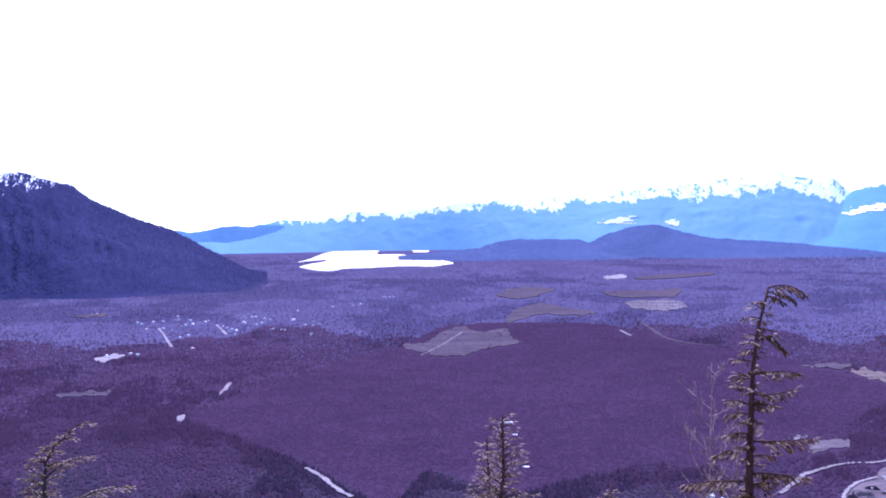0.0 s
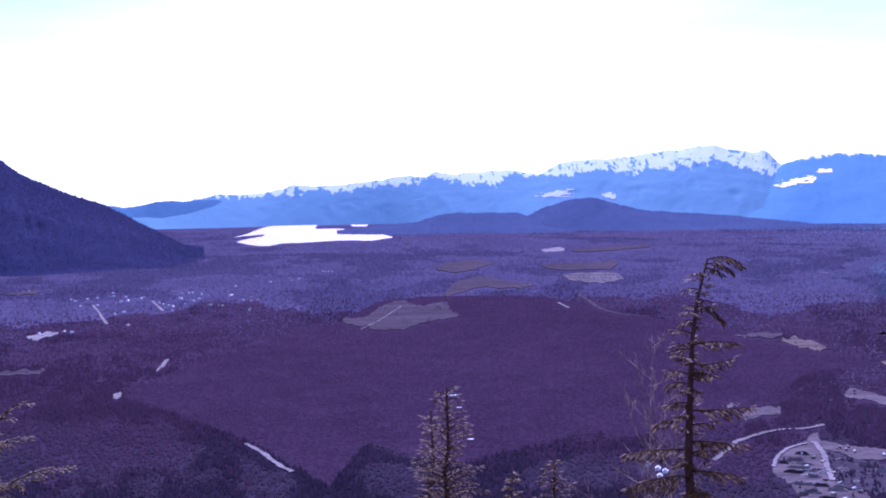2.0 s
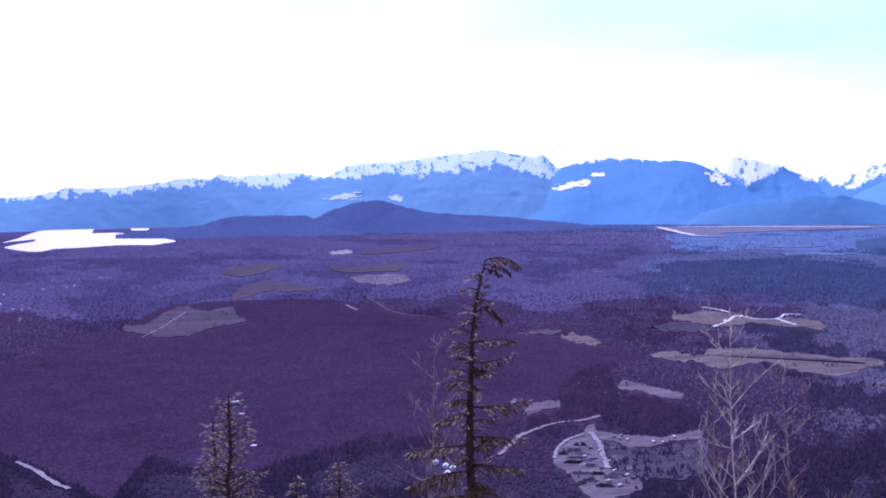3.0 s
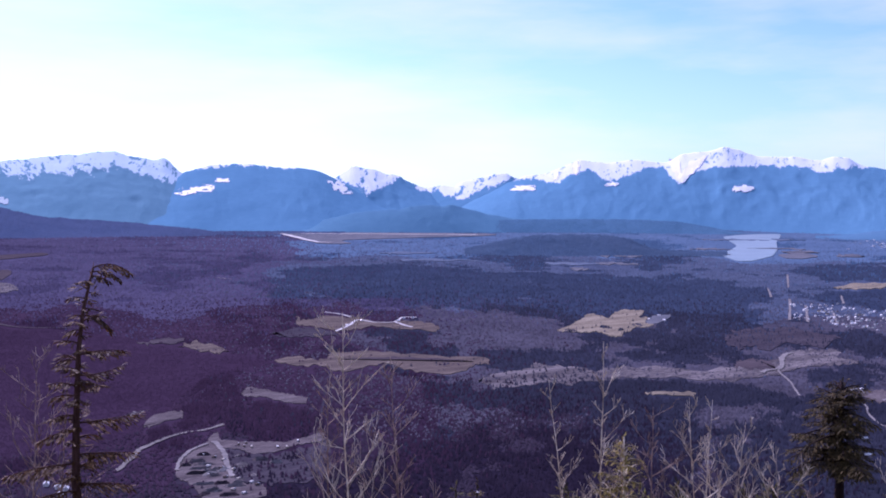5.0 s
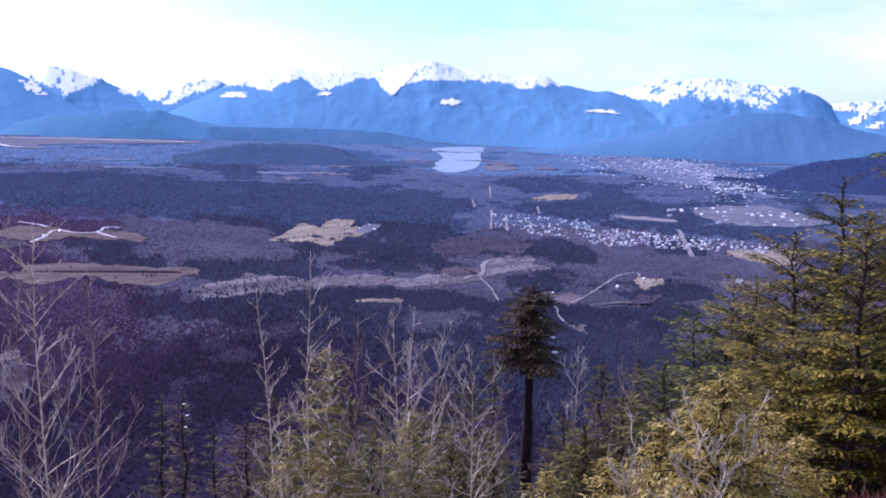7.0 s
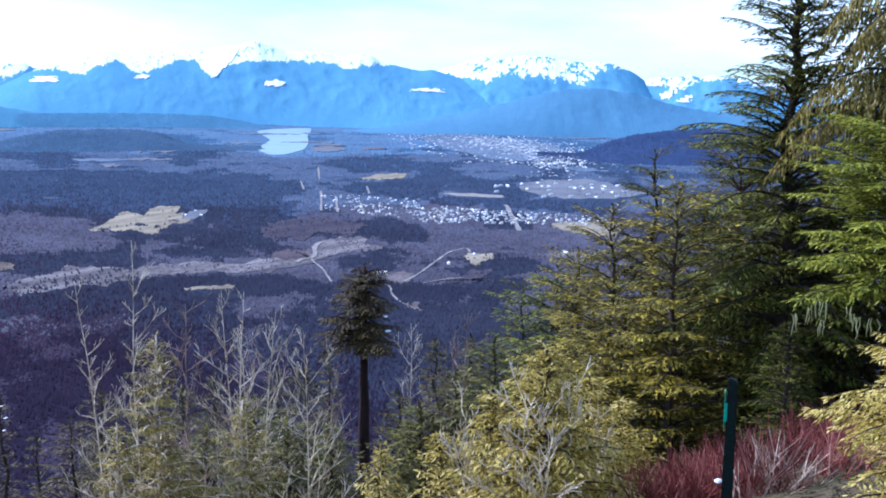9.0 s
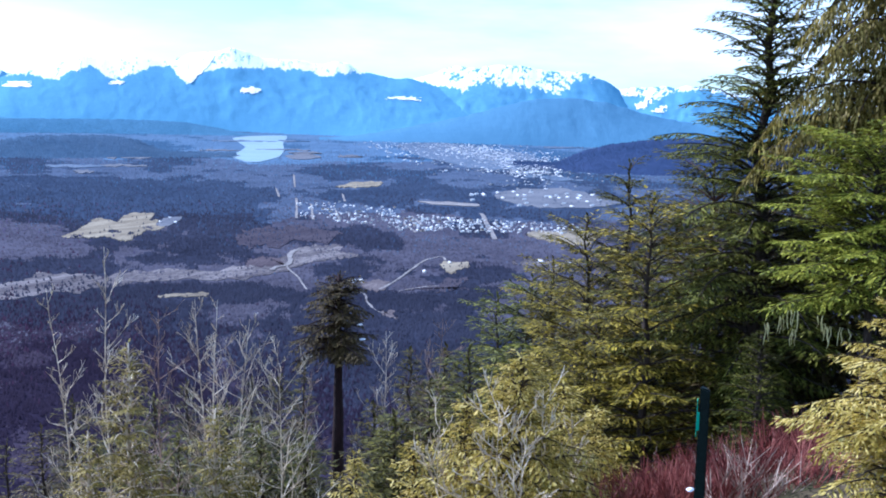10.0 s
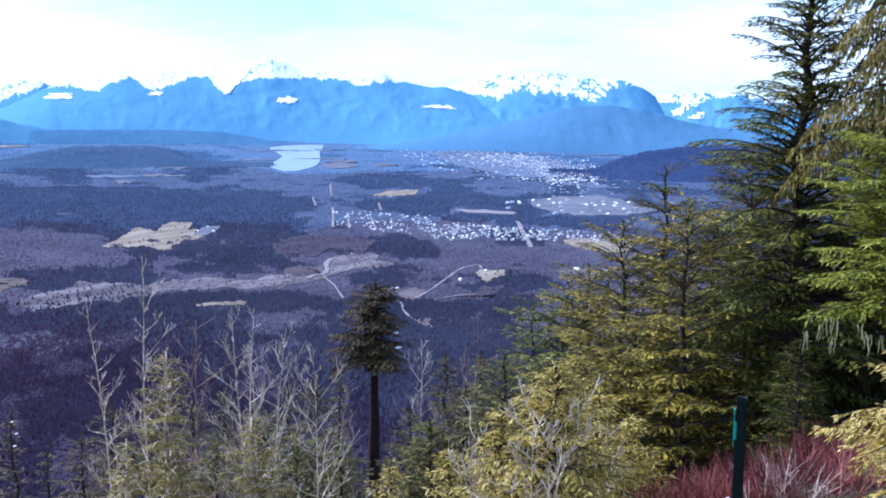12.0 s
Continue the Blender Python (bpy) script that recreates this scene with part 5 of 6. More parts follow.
yard = [(-22.4, 492, 20), (-22.9, 486, 25), (-23.4, 480, 15), (-22.6, 470, 10), (-23.3, 466, 20), (-23.9, 462, 30), (-22.7, 455, 12), (-23.5, 450, 18), (-24.2, 446, 22), (-24.9, 440, 30),
        (-25.2, 436, 15), (-23.9, 430, 5), (-24.5, 424, 12), (-24.5, 505, 70), (-24.9, 503, 60), (-26.3, 501, 80), (-24.2, 509, 65), (-26.8, 500, 75), (-27.4, 512, 60), (-24.6, 511, 80)]
for k, (az, r, turn) in enumerate(yard):
    m = pose(*(ground_at(az, r) + Vector((0, 0, 0.36))), 0, 0, turn)
    if k < 3:
        TRUCKS[k].matrix_world = m @ Matrix.Scale(0.55, 4)
    else:
        copy_thing(TRUCKS[k % 3], m)
for k in range(16):
    az, r = spots.uniform(-25.2, -22.2), spots.uniform(425, 495)
    size, g = spots.uniform(1.6, 3.4), Geo()
    rim = [Vector((math.cos(a * 0.785) * size * spots.uniform(0.8, 1.9), math.sin(a * 0.785) * size * spots.uniform(0.6, 0.9), 0)) for a in range(8)]
    for a in range(8):
        g.face(rim[a], rim[(a + 1) % 8], Vector((0.2, 0.1, size * 0.45)))
    heap = part("gravel_mound", g, spots.choice([M_GROUND, M_GRAVEL, M_SLASH]))
    heap.matrix_world = pose(*(ground_at(az, r) + Vector((0, 0, 0.3))), 0, 0, 25)
    tagged(heap, "low heap of gravel in the pit", "heap", "heaps in the gravel pit")

for k, (az, r, long) in enumerate([(-22.35, 492, 4.0), (-22.0, 480, 5.0), (-22.4, 474, 6.0), (-21.4, 474, 3.0), (-22.1, 467, 6.5), (-22.7, 462, 5.0), (-22.0, 459, 6.0), (-22.9, 454, 4.0), (-22.4, 441, 7.0),
                                   (-23.3, 441, 4.0), (-24.0, 436, 6.0), (-22.8, 430, 5.0), (-23.7, 423, 5.0), (-25.4, 478, 5.0), (-26.2, 472, 4.0)]):
    g = Geo()
    wide, tall = spots.uniform(0.9, 1.5), spots.uniform(0.8, 1.5)
    crest = [Vector((long * (t - 0.5) * 1.5, spots.uniform(-0.2, 0.2), tall * spots.uniform(0.75, 1.1) * (0.15 if t in (0, 1) else 1))) for t in (0, 0.2, 0.4, 0.6, 0.8, 1)]
    for side in (-1, 1):
        foot = [Vector((c.x * 1.08, side * wide * spots.uniform(0.8, 1.2), -0.05)) for c in crest]
        for i in range(5):
            g.face(foot[i], foot[i + 1], crest[i + 1], crest[i])
    row = part("gravel_windrow", g, (M_GROUND, M_PIT, M_SLASH)[k % 3], smooth=True)
    row.matrix_world = pose(*(ground_at(az, r) + Vector((0, 0, 0.36))), 0, 0, az)
    tagged(row, "long low stockpile ridge in the gravel pit", "heap", "stockpile rows in the gravel pit")

# the far town: too many roofs to count
TOWN = 2400
along = rng.random(TOWN) ** 0.8
town_az = -61.0 - 6.2 * along + rng.normal(0, 0.75, TOWN) + np.where(rng.random(TOWN) < 0.35, rng.uniform(-3.5, 4.5, TOWN), 0)
town_r = 3300 - 1350 * along + rng.normal(0, 190, TOWN)
town_x, town_y = -np.sin(np.radians(town_az)) * town_r, np.cos(np.radians(town_az)) * town_r
box = np.array([(-1, -1, 0), (1, -1, 0), (1, 1, 0), (-1, 1, 0), (-1, -1, 1), (1, -1, 1), (1, 1, 1), (-1, 1, 1)], float)
box_f = np.array([(4, 5, 6, 7), (0, 1, 5, 4), (1, 2, 6, 5), (2, 3, 7, 6), (3, 0, 4, 7)])
size = np.stack([rng.uniform(0.8, 3.0, TOWN) ** 1.25, rng.uniform(0.8, 3.0, TOWN), rng.uniform(0.8, 2.2, TOWN)], 1)
v = np.stack([town_x, town_y, height(town_x, town_y)], 1)[:, None, :] + box[None] * size[:, None, :]
f = box_f[None] + (np.arange(TOWN) * 8)[:, None, None]
town_mesh = array_mesh("town", v.reshape(-1, 3), f.reshape(-1, 4))
town_mesh.materials.append(material("town_roofs", [(0.2, 0.21, 0.23), (0.45, 0.45, 0.46), (0.85, 0.85, 0.84)], 0.01, 0.7, 0, 8, "World", islands=0.9))
far_az, far_r = rng.uniform(-69.5, -54, 420), rng.uniform(0, 1, 420)
far_r = np.interp(-far_az, [54, 57, 59, 62, 65, 69.5], [1090, 1050, 1010, 985, 995, 1000]) + far_r * np.interp(-far_az, [54, 58, 62, 65, 69.5], [200, 190, 135, 110, 85])
far_x, far_y = -np.sin(np.radians(far_az)) * far_r, np.cos(np.radians(far_az)) * far_r
size = np.stack([rng.uniform(0.5, 1.3, 420), rng.uniform(0.5, 1.1, 420), rng.uniform(0.6, 1.3, 420)], 1)
v = np.stack([far_x, far_y, height(far_x, far_y)], 1)[:, None, :] + box[None] * size[:, None, :]
roofs = array_mesh("suburb_roofs", v.reshape(-1, 3), (box_f[None] + (np.arange(420) * 8)[:, None, None]).reshape(-1, 4))
roofs.materials.append(town_mesh.materials[0])
tagged(new("suburb_roofs", roofs), "crowded pale sheds and roofs among the suburb's houses", "suburb", kind="stuff")
tagged(new("town", town_mesh), "far town of many pale roofs in the valley", "town", kind="stuff")


# ---- trees and shrubs round the lookout ----
def at(az, r, el):
    """A place r metres off, at that bearing and elevation from the eye."""
    p = polar(az, r)
    p.z = EYE + r * math.tan(radians(el))
    return p


def stand_at(az, r):
    """Ground r metres from where the eye passes when it faces that way: it drifts to the right as it turns."""
    drift = float(np.interp(-az, [10, 20, 35, 50, 62], [-0.07, -0.06, 0.09, 0.17, 0.21]))
    p = polar(az, r) + Vector((0.87, -0.5, 0)) * drift
    p.z = float(height(np.array([p.x]), np.array([p.y]))[0])
    return p


def leaf(g, p, d, up, length, width):
    """One small spray: a pointed blade with a fold."""
    side = d.cross(up)
    if side.length < 1e-4:
        side = d.orthogonal()
    side = side.normalized() * width
    k = len(g.v)
    mid = p + d * length * 0.45
    g.v += [p, mid + side, p + d * length, mid - side]
    g.f.append((k, k + 1, k + 2, k + 3))


def bough(wood, green, rnd, start, heading, length, rise, droop, r0, spray, dense, hang=0.0):
    """A limb with twigs of sprays to both sides."""
    path, p, n = [start.copy()], start.copy(), 5
    pitch = rise
    for i in range(n):
        d = Vector((math.cos(heading) * math.cos(pitch), math.sin(heading) * math.cos(pitch), math.sin(pitch)))
        p = p + d * length / n
        path.append(p.copy())
        pitch -= droop / n
        heading += rnd.uniform(-0.12, 0.12)
    wood.tube(path, [r0 * (1 - 0.85 * i / n) for i in range(n + 1)], 4)
    steps = max(3, int(length * dense))
    for s in range(steps):
        t = 0.12 + 0.88 * (s + rnd.random()) / steps
        k = min(int(t * n), n - 1)
        q = path[k].lerp(path[k + 1], t * n - k)
        ahead = (path[k + 1] - path[k]).normalized()
        flat = ahead.cross(Vector((0, 0, 1))).normalized()
        reach = length * 0.34 * (1.15 - t) * rnd.uniform(0.6, 1.2) + spray
        for sgn in (-1, 1):
            tw = (flat * sgn + ahead * rnd.uniform(0.5, 1.0) + Vector((0, 0, rnd.uniform(-0.18, 0.08) - hang))).normalized()
            m = max(2, int(reach / (spray * 0.55)))
            for j in range(m):
                pos = q + tw * reach * (j + rnd.random() * 0.6) / m + Vector((0, 0, -0.12 * reach * (j / m) ** 2))
                dd = (tw + flat * rnd.uniform(-0.7, 0.7) + ahead * rnd.uniform(-0.3, 0.6) + Vector((0, 0, rnd.uniform(-0.28, 0.16) - hang))).normalized()
                leaf(green, pos, dd, Vector((rnd.uniform(-0.5, 0.5), rnd.uniform(-0.5, 0.5), 1)), spray * rnd.uniform(0.7, 1.5), spray * 0.17)
    tip = path[-1]
    for j in range(3):
        leaf(green, tip, (path[-1] - path[-2]).normalized() + Vector((rnd.uniform(-0.5, 0.5), rnd.uniform(-0.5, 0.5), rnd.uniform(-0.3, 0.3))), Vector((0, 0, 1)), spray, spray * 0.24)


def conifer(name, az, r, el, radius, mat, label, seed, crown=0.12, spray=0.06, limbs=90, dense=22, rise=0.25, droop=0.7, trunk_r=None, lean=(0, 0), hang=0.0,
            taper=0.85, curl=0.0, group="", top_full=0.06, bark=None, ragged=0.6, wobble=0.008, own=(), whorl=1):
    """A conifer whose top shows at that bearing and elevation; crown: where the lowest limbs are, as a share of its height."""
    rnd = random.Random(seed)
    foot, top = stand_at(az, r), at(az, r, el)
    tall = top.z - foot.z
    ob = thing(name, Matrix.Translation(foot), label, "tree", group)
    tr = trunk_r or tall * 0.012 + 0.015
    n = 14
    path = []
    for i in range(n + 1):
        t = i / n
        bend = curl * max(0, t - 0.8) ** 2 * 25
        path.append(Vector((lean[0] * t * tall + bend * 0.25 + rnd.uniform(-1, 1) * wobble * tall * (0 < i < n), lean[1] * t * tall + rnd.uniform(-1, 1) * wobble * tall * (0 < i < n),
                            tall * t - 0.3 * (i == 0) - bend * 0.06)))
    wood, limb, green = Geo(), Geo(), Geo()
    wood.tube(path, [tr * (1 - 0.88 * i / n) for i in range(n + 1)], 8)
    for k in range(limbs):
        t = crown + (0.985 - crown) * min(1.0, (k // whorl * whorl + (0.25 + 0.5 * rnd.random()) * (1 + 0.35 * (whorl - 1))) / limbs) ** 0.9
        i = min(int(t * n), n - 1)
        p = path[i].lerp(path[i + 1], t * n - i)
        u = (t - crown) / (1 - crown)
        length = radius * ((1 - u) ** taper + top_full) * rnd.uniform(ragged, 1.2)
        if u < 0.12:
            length *= 0.6 + 3 * u
        bough(limb, green, rnd, p, k * 2.4 + rnd.uniform(-0.4, 0.4), length, rise + 0.5 * u + rnd.uniform(-0.15, 0.15), droop * rnd.uniform(0.7, 1.3), tr * 0.28 * (1 - 0.7 * t) + 0.003,
              spray, dense, hang)
    for up, heading, length, pitch, bend in own:  # single boughs of its own shape: height from the top, heading in degrees, length
        t = max(0.0, 1 - up / tall)
        i = min(int(t * n), n - 1)
        bough(limb, green, rnd, path[i].lerp(path[i + 1], t * n - i), radians(heading), length, pitch, bend, 0.011 + 0.006 * length, spray, dense, hang)
    for k in range(8):
        leaf(green, path[-1] - Vector((0, 0, 0.05 * k)), Vector((rnd.uniform(-0.6, 0.6), rnd.uniform(-0.6, 0.6), 1)).normalized(), Vector((1, 0, 0)), spray * 1.2, spray * 0.25)
    part("trunk", wood, bark or M_BARK, ob, smooth=True)
    boughs = tagged(part("branchwork", limb, bark or M_BARK, ob), kind="stuff")
    tagged(part("foliage", green, mat, boughs), kind="stuff")
    return ob


def bare_tree(name, az, r, el, label, seed, spread=0.5, stems=1, twig=4, mat=None, thick=1.0, limbs=26, first=0.35):
    """A leafless young tree: slender crooked stems with ascending limbs that shorten towards the top, and fine twigs."""
    rnd = random.Random(seed)
    foot, top = stand_at(az, r), at(az, r, el)
    tall = top.z - foot.z
    ob = thing(name, Matrix.Translation(foot), label, "tree", "leafless trees on the slope")

    def shoot(g, p, d, length, rad, level):
        path, n = [p.copy()], 5 if level == 0 else 3
        for i in range(n):
            d = (d + Vector((rnd.uniform(-0.22, 0.22), rnd.uniform(-0.22, 0.22), rnd.uniform(-0.06, 0.2)))).normalized()
            p = p + d * length / n
            path.append(p.copy())
        g.tube(path, [max(rad * (1 - 0.8 * i / n), 0.0026) for i in range(n + 1)], 4 if level == 0 else 3)
        if level >= 2 or length < 0.1:
            return
        for k in range(twig + 1 if level == 0 else twig - 2):
            t = rnd.uniform(0.2, 0.98)
            i = min(int(t * n), n - 1)
            q = path[i].lerp(path[i + 1], t * n - i)
            w = rnd.uniform(0, 6.28)
            out = (d + Vector((math.cos(w), math.sin(w), rnd.uniform(-0.05, 0.4))) * rnd.uniform(0.5, 0.9)).normalized()
            shoot(g, q, out, length * rnd.uniform(0.28, 0.5), max(rad * 0.5, 0.003), level + 1)

    trunk, limb = Geo(), Geo()
    for s in range(stems):
        p = Vector((rnd.uniform(-0.2, 0.2) * (stems > 1), rnd.uniform(-0.2, 0.2) * (stems > 1), -0.3))
        d = Vector((rnd.uniform(-0.1, 0.1) * (stems > 1), rnd.uniform(-0.1, 0.1) * (stems > 1), 1)).normalized()
        n, h = 16, tall * (1 if s == 0 else rnd.uniform(0.78, 0.96)) + 0.3
        path = [p.copy()]
        for i in range(n):
            d = (d + Vector((rnd.uniform(-0.05, 0.05), rnd.uniform(-0.05, 0.05), 0.12))).normalized()
            p = p + d * h / n
            path.append(p.copy())
        rad = (0.008 + tall * 0.0033) * thick
        trunk.tube(path, [max(rad * (1 - 0.92 * (i / n) ** 0.8), 0.0022) for i in range(n + 1)], 7)
        for k in range(limbs):
            t = first + (0.985 - first) * (k + rnd.random()) / limbs
            i = min(int(t * n), n - 1)
            q = path[i].lerp(path[i + 1], t * n - i)
            w = k * 2.4 + rnd.uniform(-0.6, 0.6)
            out = Vector((math.cos(w), math.sin(w), rnd.uniform(0.35, 1.1))).normalized()
            length = min(0.14 + 0.56 * spread * (h * (1 - t)) ** 0.75, 1.0) * rnd.uniform(0.25, 1.5)
            shoot(limb, q, out, length, rad * 0.34 * (1.1 - t) + 0.0034, 0)
    part("trunk", trunk, mat or M_ALDER, ob, smooth=True)
    tagged(part("branchwork", limb, mat or M_ALDER, ob), kind="stuff")
    return ob


# the group of conifers beside the path
thicket = dict(taper=0.45, top_full=0.2, hang=0.12, droop=0.6, spray=0.058, dense=28, ragged=0.35, whorl=6)
conifer("conifer", -78.7, 10, 12.5, 1.28, M_TALL, "tall dark green hemlock at the path's edge", 1, crown=0.1, limbs=280, spray=0.056, dense=30, taper=0.8, hang=0.12, rise=0.3, droop=0.8, ragged=0.3, whorl=4)
conifer("conifer", -84.4, 8.4, -1.2, 0.86, M_BRIGHT, "bright green hemlock with layered boughs", 2, crown=0.46, limbs=120, spray=0.05, dense=28, droop=0.5, rise=0.12, hang=0.12, taper=0.3, top_full=0.12, ragged=0.5, whorl=5)
conifer("conifer", -85.2, 9.8, 15, 1.5, M_OLIVE, "mossy old cedar with drooping sprays", 38, crown=0.42, limbs=150, spray=0.055, dense=28, droop=1.7, rise=0.35, hang=0.9, taper=0.7, ragged=0.3)
# shadowed foliage: M_SHADE puts the shade into its colour
conifer("conifer", -76.3, 11, -2.2, 1.15, M_SHADE, "shaded hemlock in the thicket", 3, limbs=100, bark=M_BARK_RED, **thicket)
conifer("conifer", -72.3, 11.8, -2.9, 1.0, M_SHADE, "hemlock with a thin leaning top", 4, limbs=104, lean=(0.03, 0.03), **dict(thicket, taper=0.65))
conifer("conifer", -69.8, 12, -5.8, 1.05, M_HEMLOCK, "olive green hemlock in the thicket", 5, limbs=104, **thicket)
conifer("conifer", -68.0, 13, -8.2, 1.0, M_HEMLOCK, "olive green hemlock on the slope", 6, limbs=96, **thicket)
conifer("conifer", -65.0, 17, -10.3, 1.1, M_TALL, "dark hemlock on the slope", 7, limbs=110, **dict(thicket, spray=0.09, dense=18))
conifer("conifer", -79.3, 8.3, -11.4, 0.34, M_GREEN, "small green spruce under the hemlocks", 8, limbs=90, dense=30, spray=0.045, whorl=4, taper=0.6, ragged=0.3)
conifer("conifer", -73.2, 9.4, -4.6, 0.8, M_HEMLOCK, "slender sunlit hemlock in the thicket", 9, limbs=96, **thicket)
conifer("conifer", -70.6, 10, -11.0, 0.8, M_HEMLOCK, "young hemlock in the thicket", 10, limbs=96, **thicket)
conifer("conifer", -66.9, 15, -9.3, 1.1, M_TALL, "dark hemlock on the slope", 11, limbs=110, **dict(thicket, spray=0.09, dense=18))
conifer("conifer", -60.2, 19, -13.4, 1.1, M_DARK, "dark spruce on the slope", 12, limbs=110, spray=0.1, dense=18, whorl=4)
conifer("conifer", -62.2, 18, -13.2, 1.0, M_DARK, "dark spruce on the slope", 13, limbs=110, spray=0.1, dense=18, whorl=4)
conifer("conifer", -54.3, 24, -14.3, 1.0, M_DARK, "dark spruce on the slope", 14, limbs=110, spray=0.1, dense=18, whorl=4)
conifer("conifer", -36.1, 22, -15.5, 1.0, M_DARK, "dark spruce top below the lookout", 15, limbs=70, spray=0.09, dense=16)
conifer("conifer", -37.3, 18, -15.3, 0.7, M_BROWNISH, "dark spruce with specks of snow below the lookout", 44, limbs=80, spray=0.08, dense=18, whorl=4)
conifer("conifer", -38.9, 24, -17.4, 1.1, M_DARK, "dark spruce top below the lookout", 16, limbs=70, spray=0.09, dense=16)
conifer("conifer", -48.0, 21, -15.0, 1.3, M_DARK, "dark spruce behind bare trees", 17, limbs=110, spray=0.1, dense=18, whorl=4)
conifer("conifer", -51.5, 22, -15.0, 1.3, M_DARK, "dark spruce behind bare trees", 18, limbs=110, spray=0.1, dense=18, whorl=4)
conifer("conifer", -44.0, 20, -16.5, 1.3, M_SHADE, "olive hemlock behind bare trees", 33, limbs=80, spray=0.09, dense=24)
conifer("conifer", -58.8, 16, -18.0, 0.9, M_SHADE, "olive hemlock below the bare trunk", 34, limbs=80, spray=0.09, dense=16)
conifer("conifer", -87.5, 10.5, 12, 1.5, M_DARK, "dark conifer behind the hemlocks", 19, limbs=100, spray=0.09, dense=16)
conifer("umbrella_conifer", -56.2, 22, -9.3, 1.12, M_BROWNISH, "dark conifer with a high ragged crown on a bare trunk", 20, bark=M_BARK_DARK, crown=0.785, limbs=96, spray=0.09, dense=22, rise=0.2, droop=0.8,
        trunk_r=0.26, taper=0.5, wobble=0.002, hang=0.3, ragged=0.2, top_full=0.03, whorl=4)
for k, (az, r, el, wide, mat) in enumerate([(-40.6, 19, -17.4, 1.0, M_BROWNISH), (-42.2, 21, -16.0, 1.2, M_DARK), (-46.3, 18, -16.2, 1.1, M_SHADE), (-50.2, 17, -16.8, 1.1, M_SHADE),
                                            (-53.0, 19, -15.4, 1.2, M_DARK), (-54.4, 17, -18.4, 0.8, M_SHADE), (-58.2, 20, -16.8, 0.9, M_DARK), (-59.4, 15, -17.4, 0.9, M_SHADE),
                                            (-61.4, 15, -15.6, 0.9, M_DARK), (-63.4, 14, -13.8, 0.9, M_SHADE), (-52.0, 14, -18.2, 0.9, M_SHADE), (-47.6, 15, -18.3, 0.9, M_SHADE)]):
    conifer("conifer", az, r, el + 0.5, wide * 1.5, mat, "olive green young conifer on the slope" if mat is M_SHADE else "dark young conifer on the slope", 80 + k, crown=0.05, limbs=110, spray=0.1, dense=15,
            taper=0.75, hang=0.1)
# dark trees added behind the thicket, so that its gaps look shaded
for k, (az, r, el, wide) in enumerate([(-80.5, 12.5, -3.0, 1.3), (-77.5, 13, -4.5, 1.3), (-74.6, 13.5, -5.8, 1.3), (-71.6, 14, -7.6, 1.2), (-69.0, 15, -9.4, 1.2), (-82.5, 11.0, -5.0, 1.3), (-84.5, 11, 1.0, 1.4)]):
    conifer("conifer", az, r, el, wide, M_BROWNISH, "dark conifer added behind the thicket for shaded gaps", 140 + k, crown=0.05, limbs=70, spray=0.13, dense=10, taper=0.5, top_full=0.15, hang=0.2)
# yellowish cedars
cedar_kw = dict(spray=0.036, dense=29, rise=0.5, droop=1.2, hang=0.25, ragged=0.35, wobble=0.02)
conifer("cedar", -66.3, 6.5, -13.6, 0.8, M_CEDAR, "young yellow-green cedar on the slope", 21, crown=0.05, limbs=170, **cedar_kw)
conifer("cedar", -68.8, 7.2, -15.0, 0.6, M_CEDAR, "young yellow-green cedar on the slope", 22, crown=0.05, limbs=120, **cedar_kw)
conifer("cedar", -63.3, 6.6, -16.0, 0.55, M_CEDAR, "young yellow-green cedar on the slope", 23, crown=0.05, limbs=110, **cedar_kw)
conifer("cedar", -57.2, 7, -19.0, 0.45, M_CEDAR, "low yellow-green cedar on the slope", 24, crown=0.05, limbs=90, **cedar_kw)
conifer("cedar", -60.6, 6.8, -18.2, 0.45, M_CEDAR, "low yellow-green cedar on the slope", 36, crown=0.05, limbs=90, **cedar_kw)
conifer("cedar", -70.6, 7.6, -16.2, 0.5, M_CEDAR, "young yellow-green cedar on the slope", 37, crown=0.05, limbs=90, **cedar_kw)
olive_kw = dict(cedar_kw, ragged=0.25, spray=0.06, dense=24, taper=0.75, whorl=3, wobble=0.006, hang=0.35, bark=M_ALDER)
conifer("cedar", -45.1, 13, -12.8, 1.15, M_OLIVE, "slender yellowing cedar on the slope", 25, crown=0.15, limbs=130, **olive_kw)
conifer("cedar", -49.6, 12, -16.4, 0.9, M_OLIVE, "low yellowing cedar among bare trees", 26, crown=0.15, limbs=100, **olive_kw)
conifer("cedar", -43.0, 12.5, -17.2, 0.9, M_OLIVE, "low yellowing cedar among bare trees", 35, crown=0.15, limbs=90, **olive_kw)
conifer("cedar", -86.9, 5.2, -8.5, 0.72, M_CEDAR, "bright yellow cedar beside the path", 27, crown=0.05, limbs=180, **dict(cedar_kw, spray=0.03, dense=34))
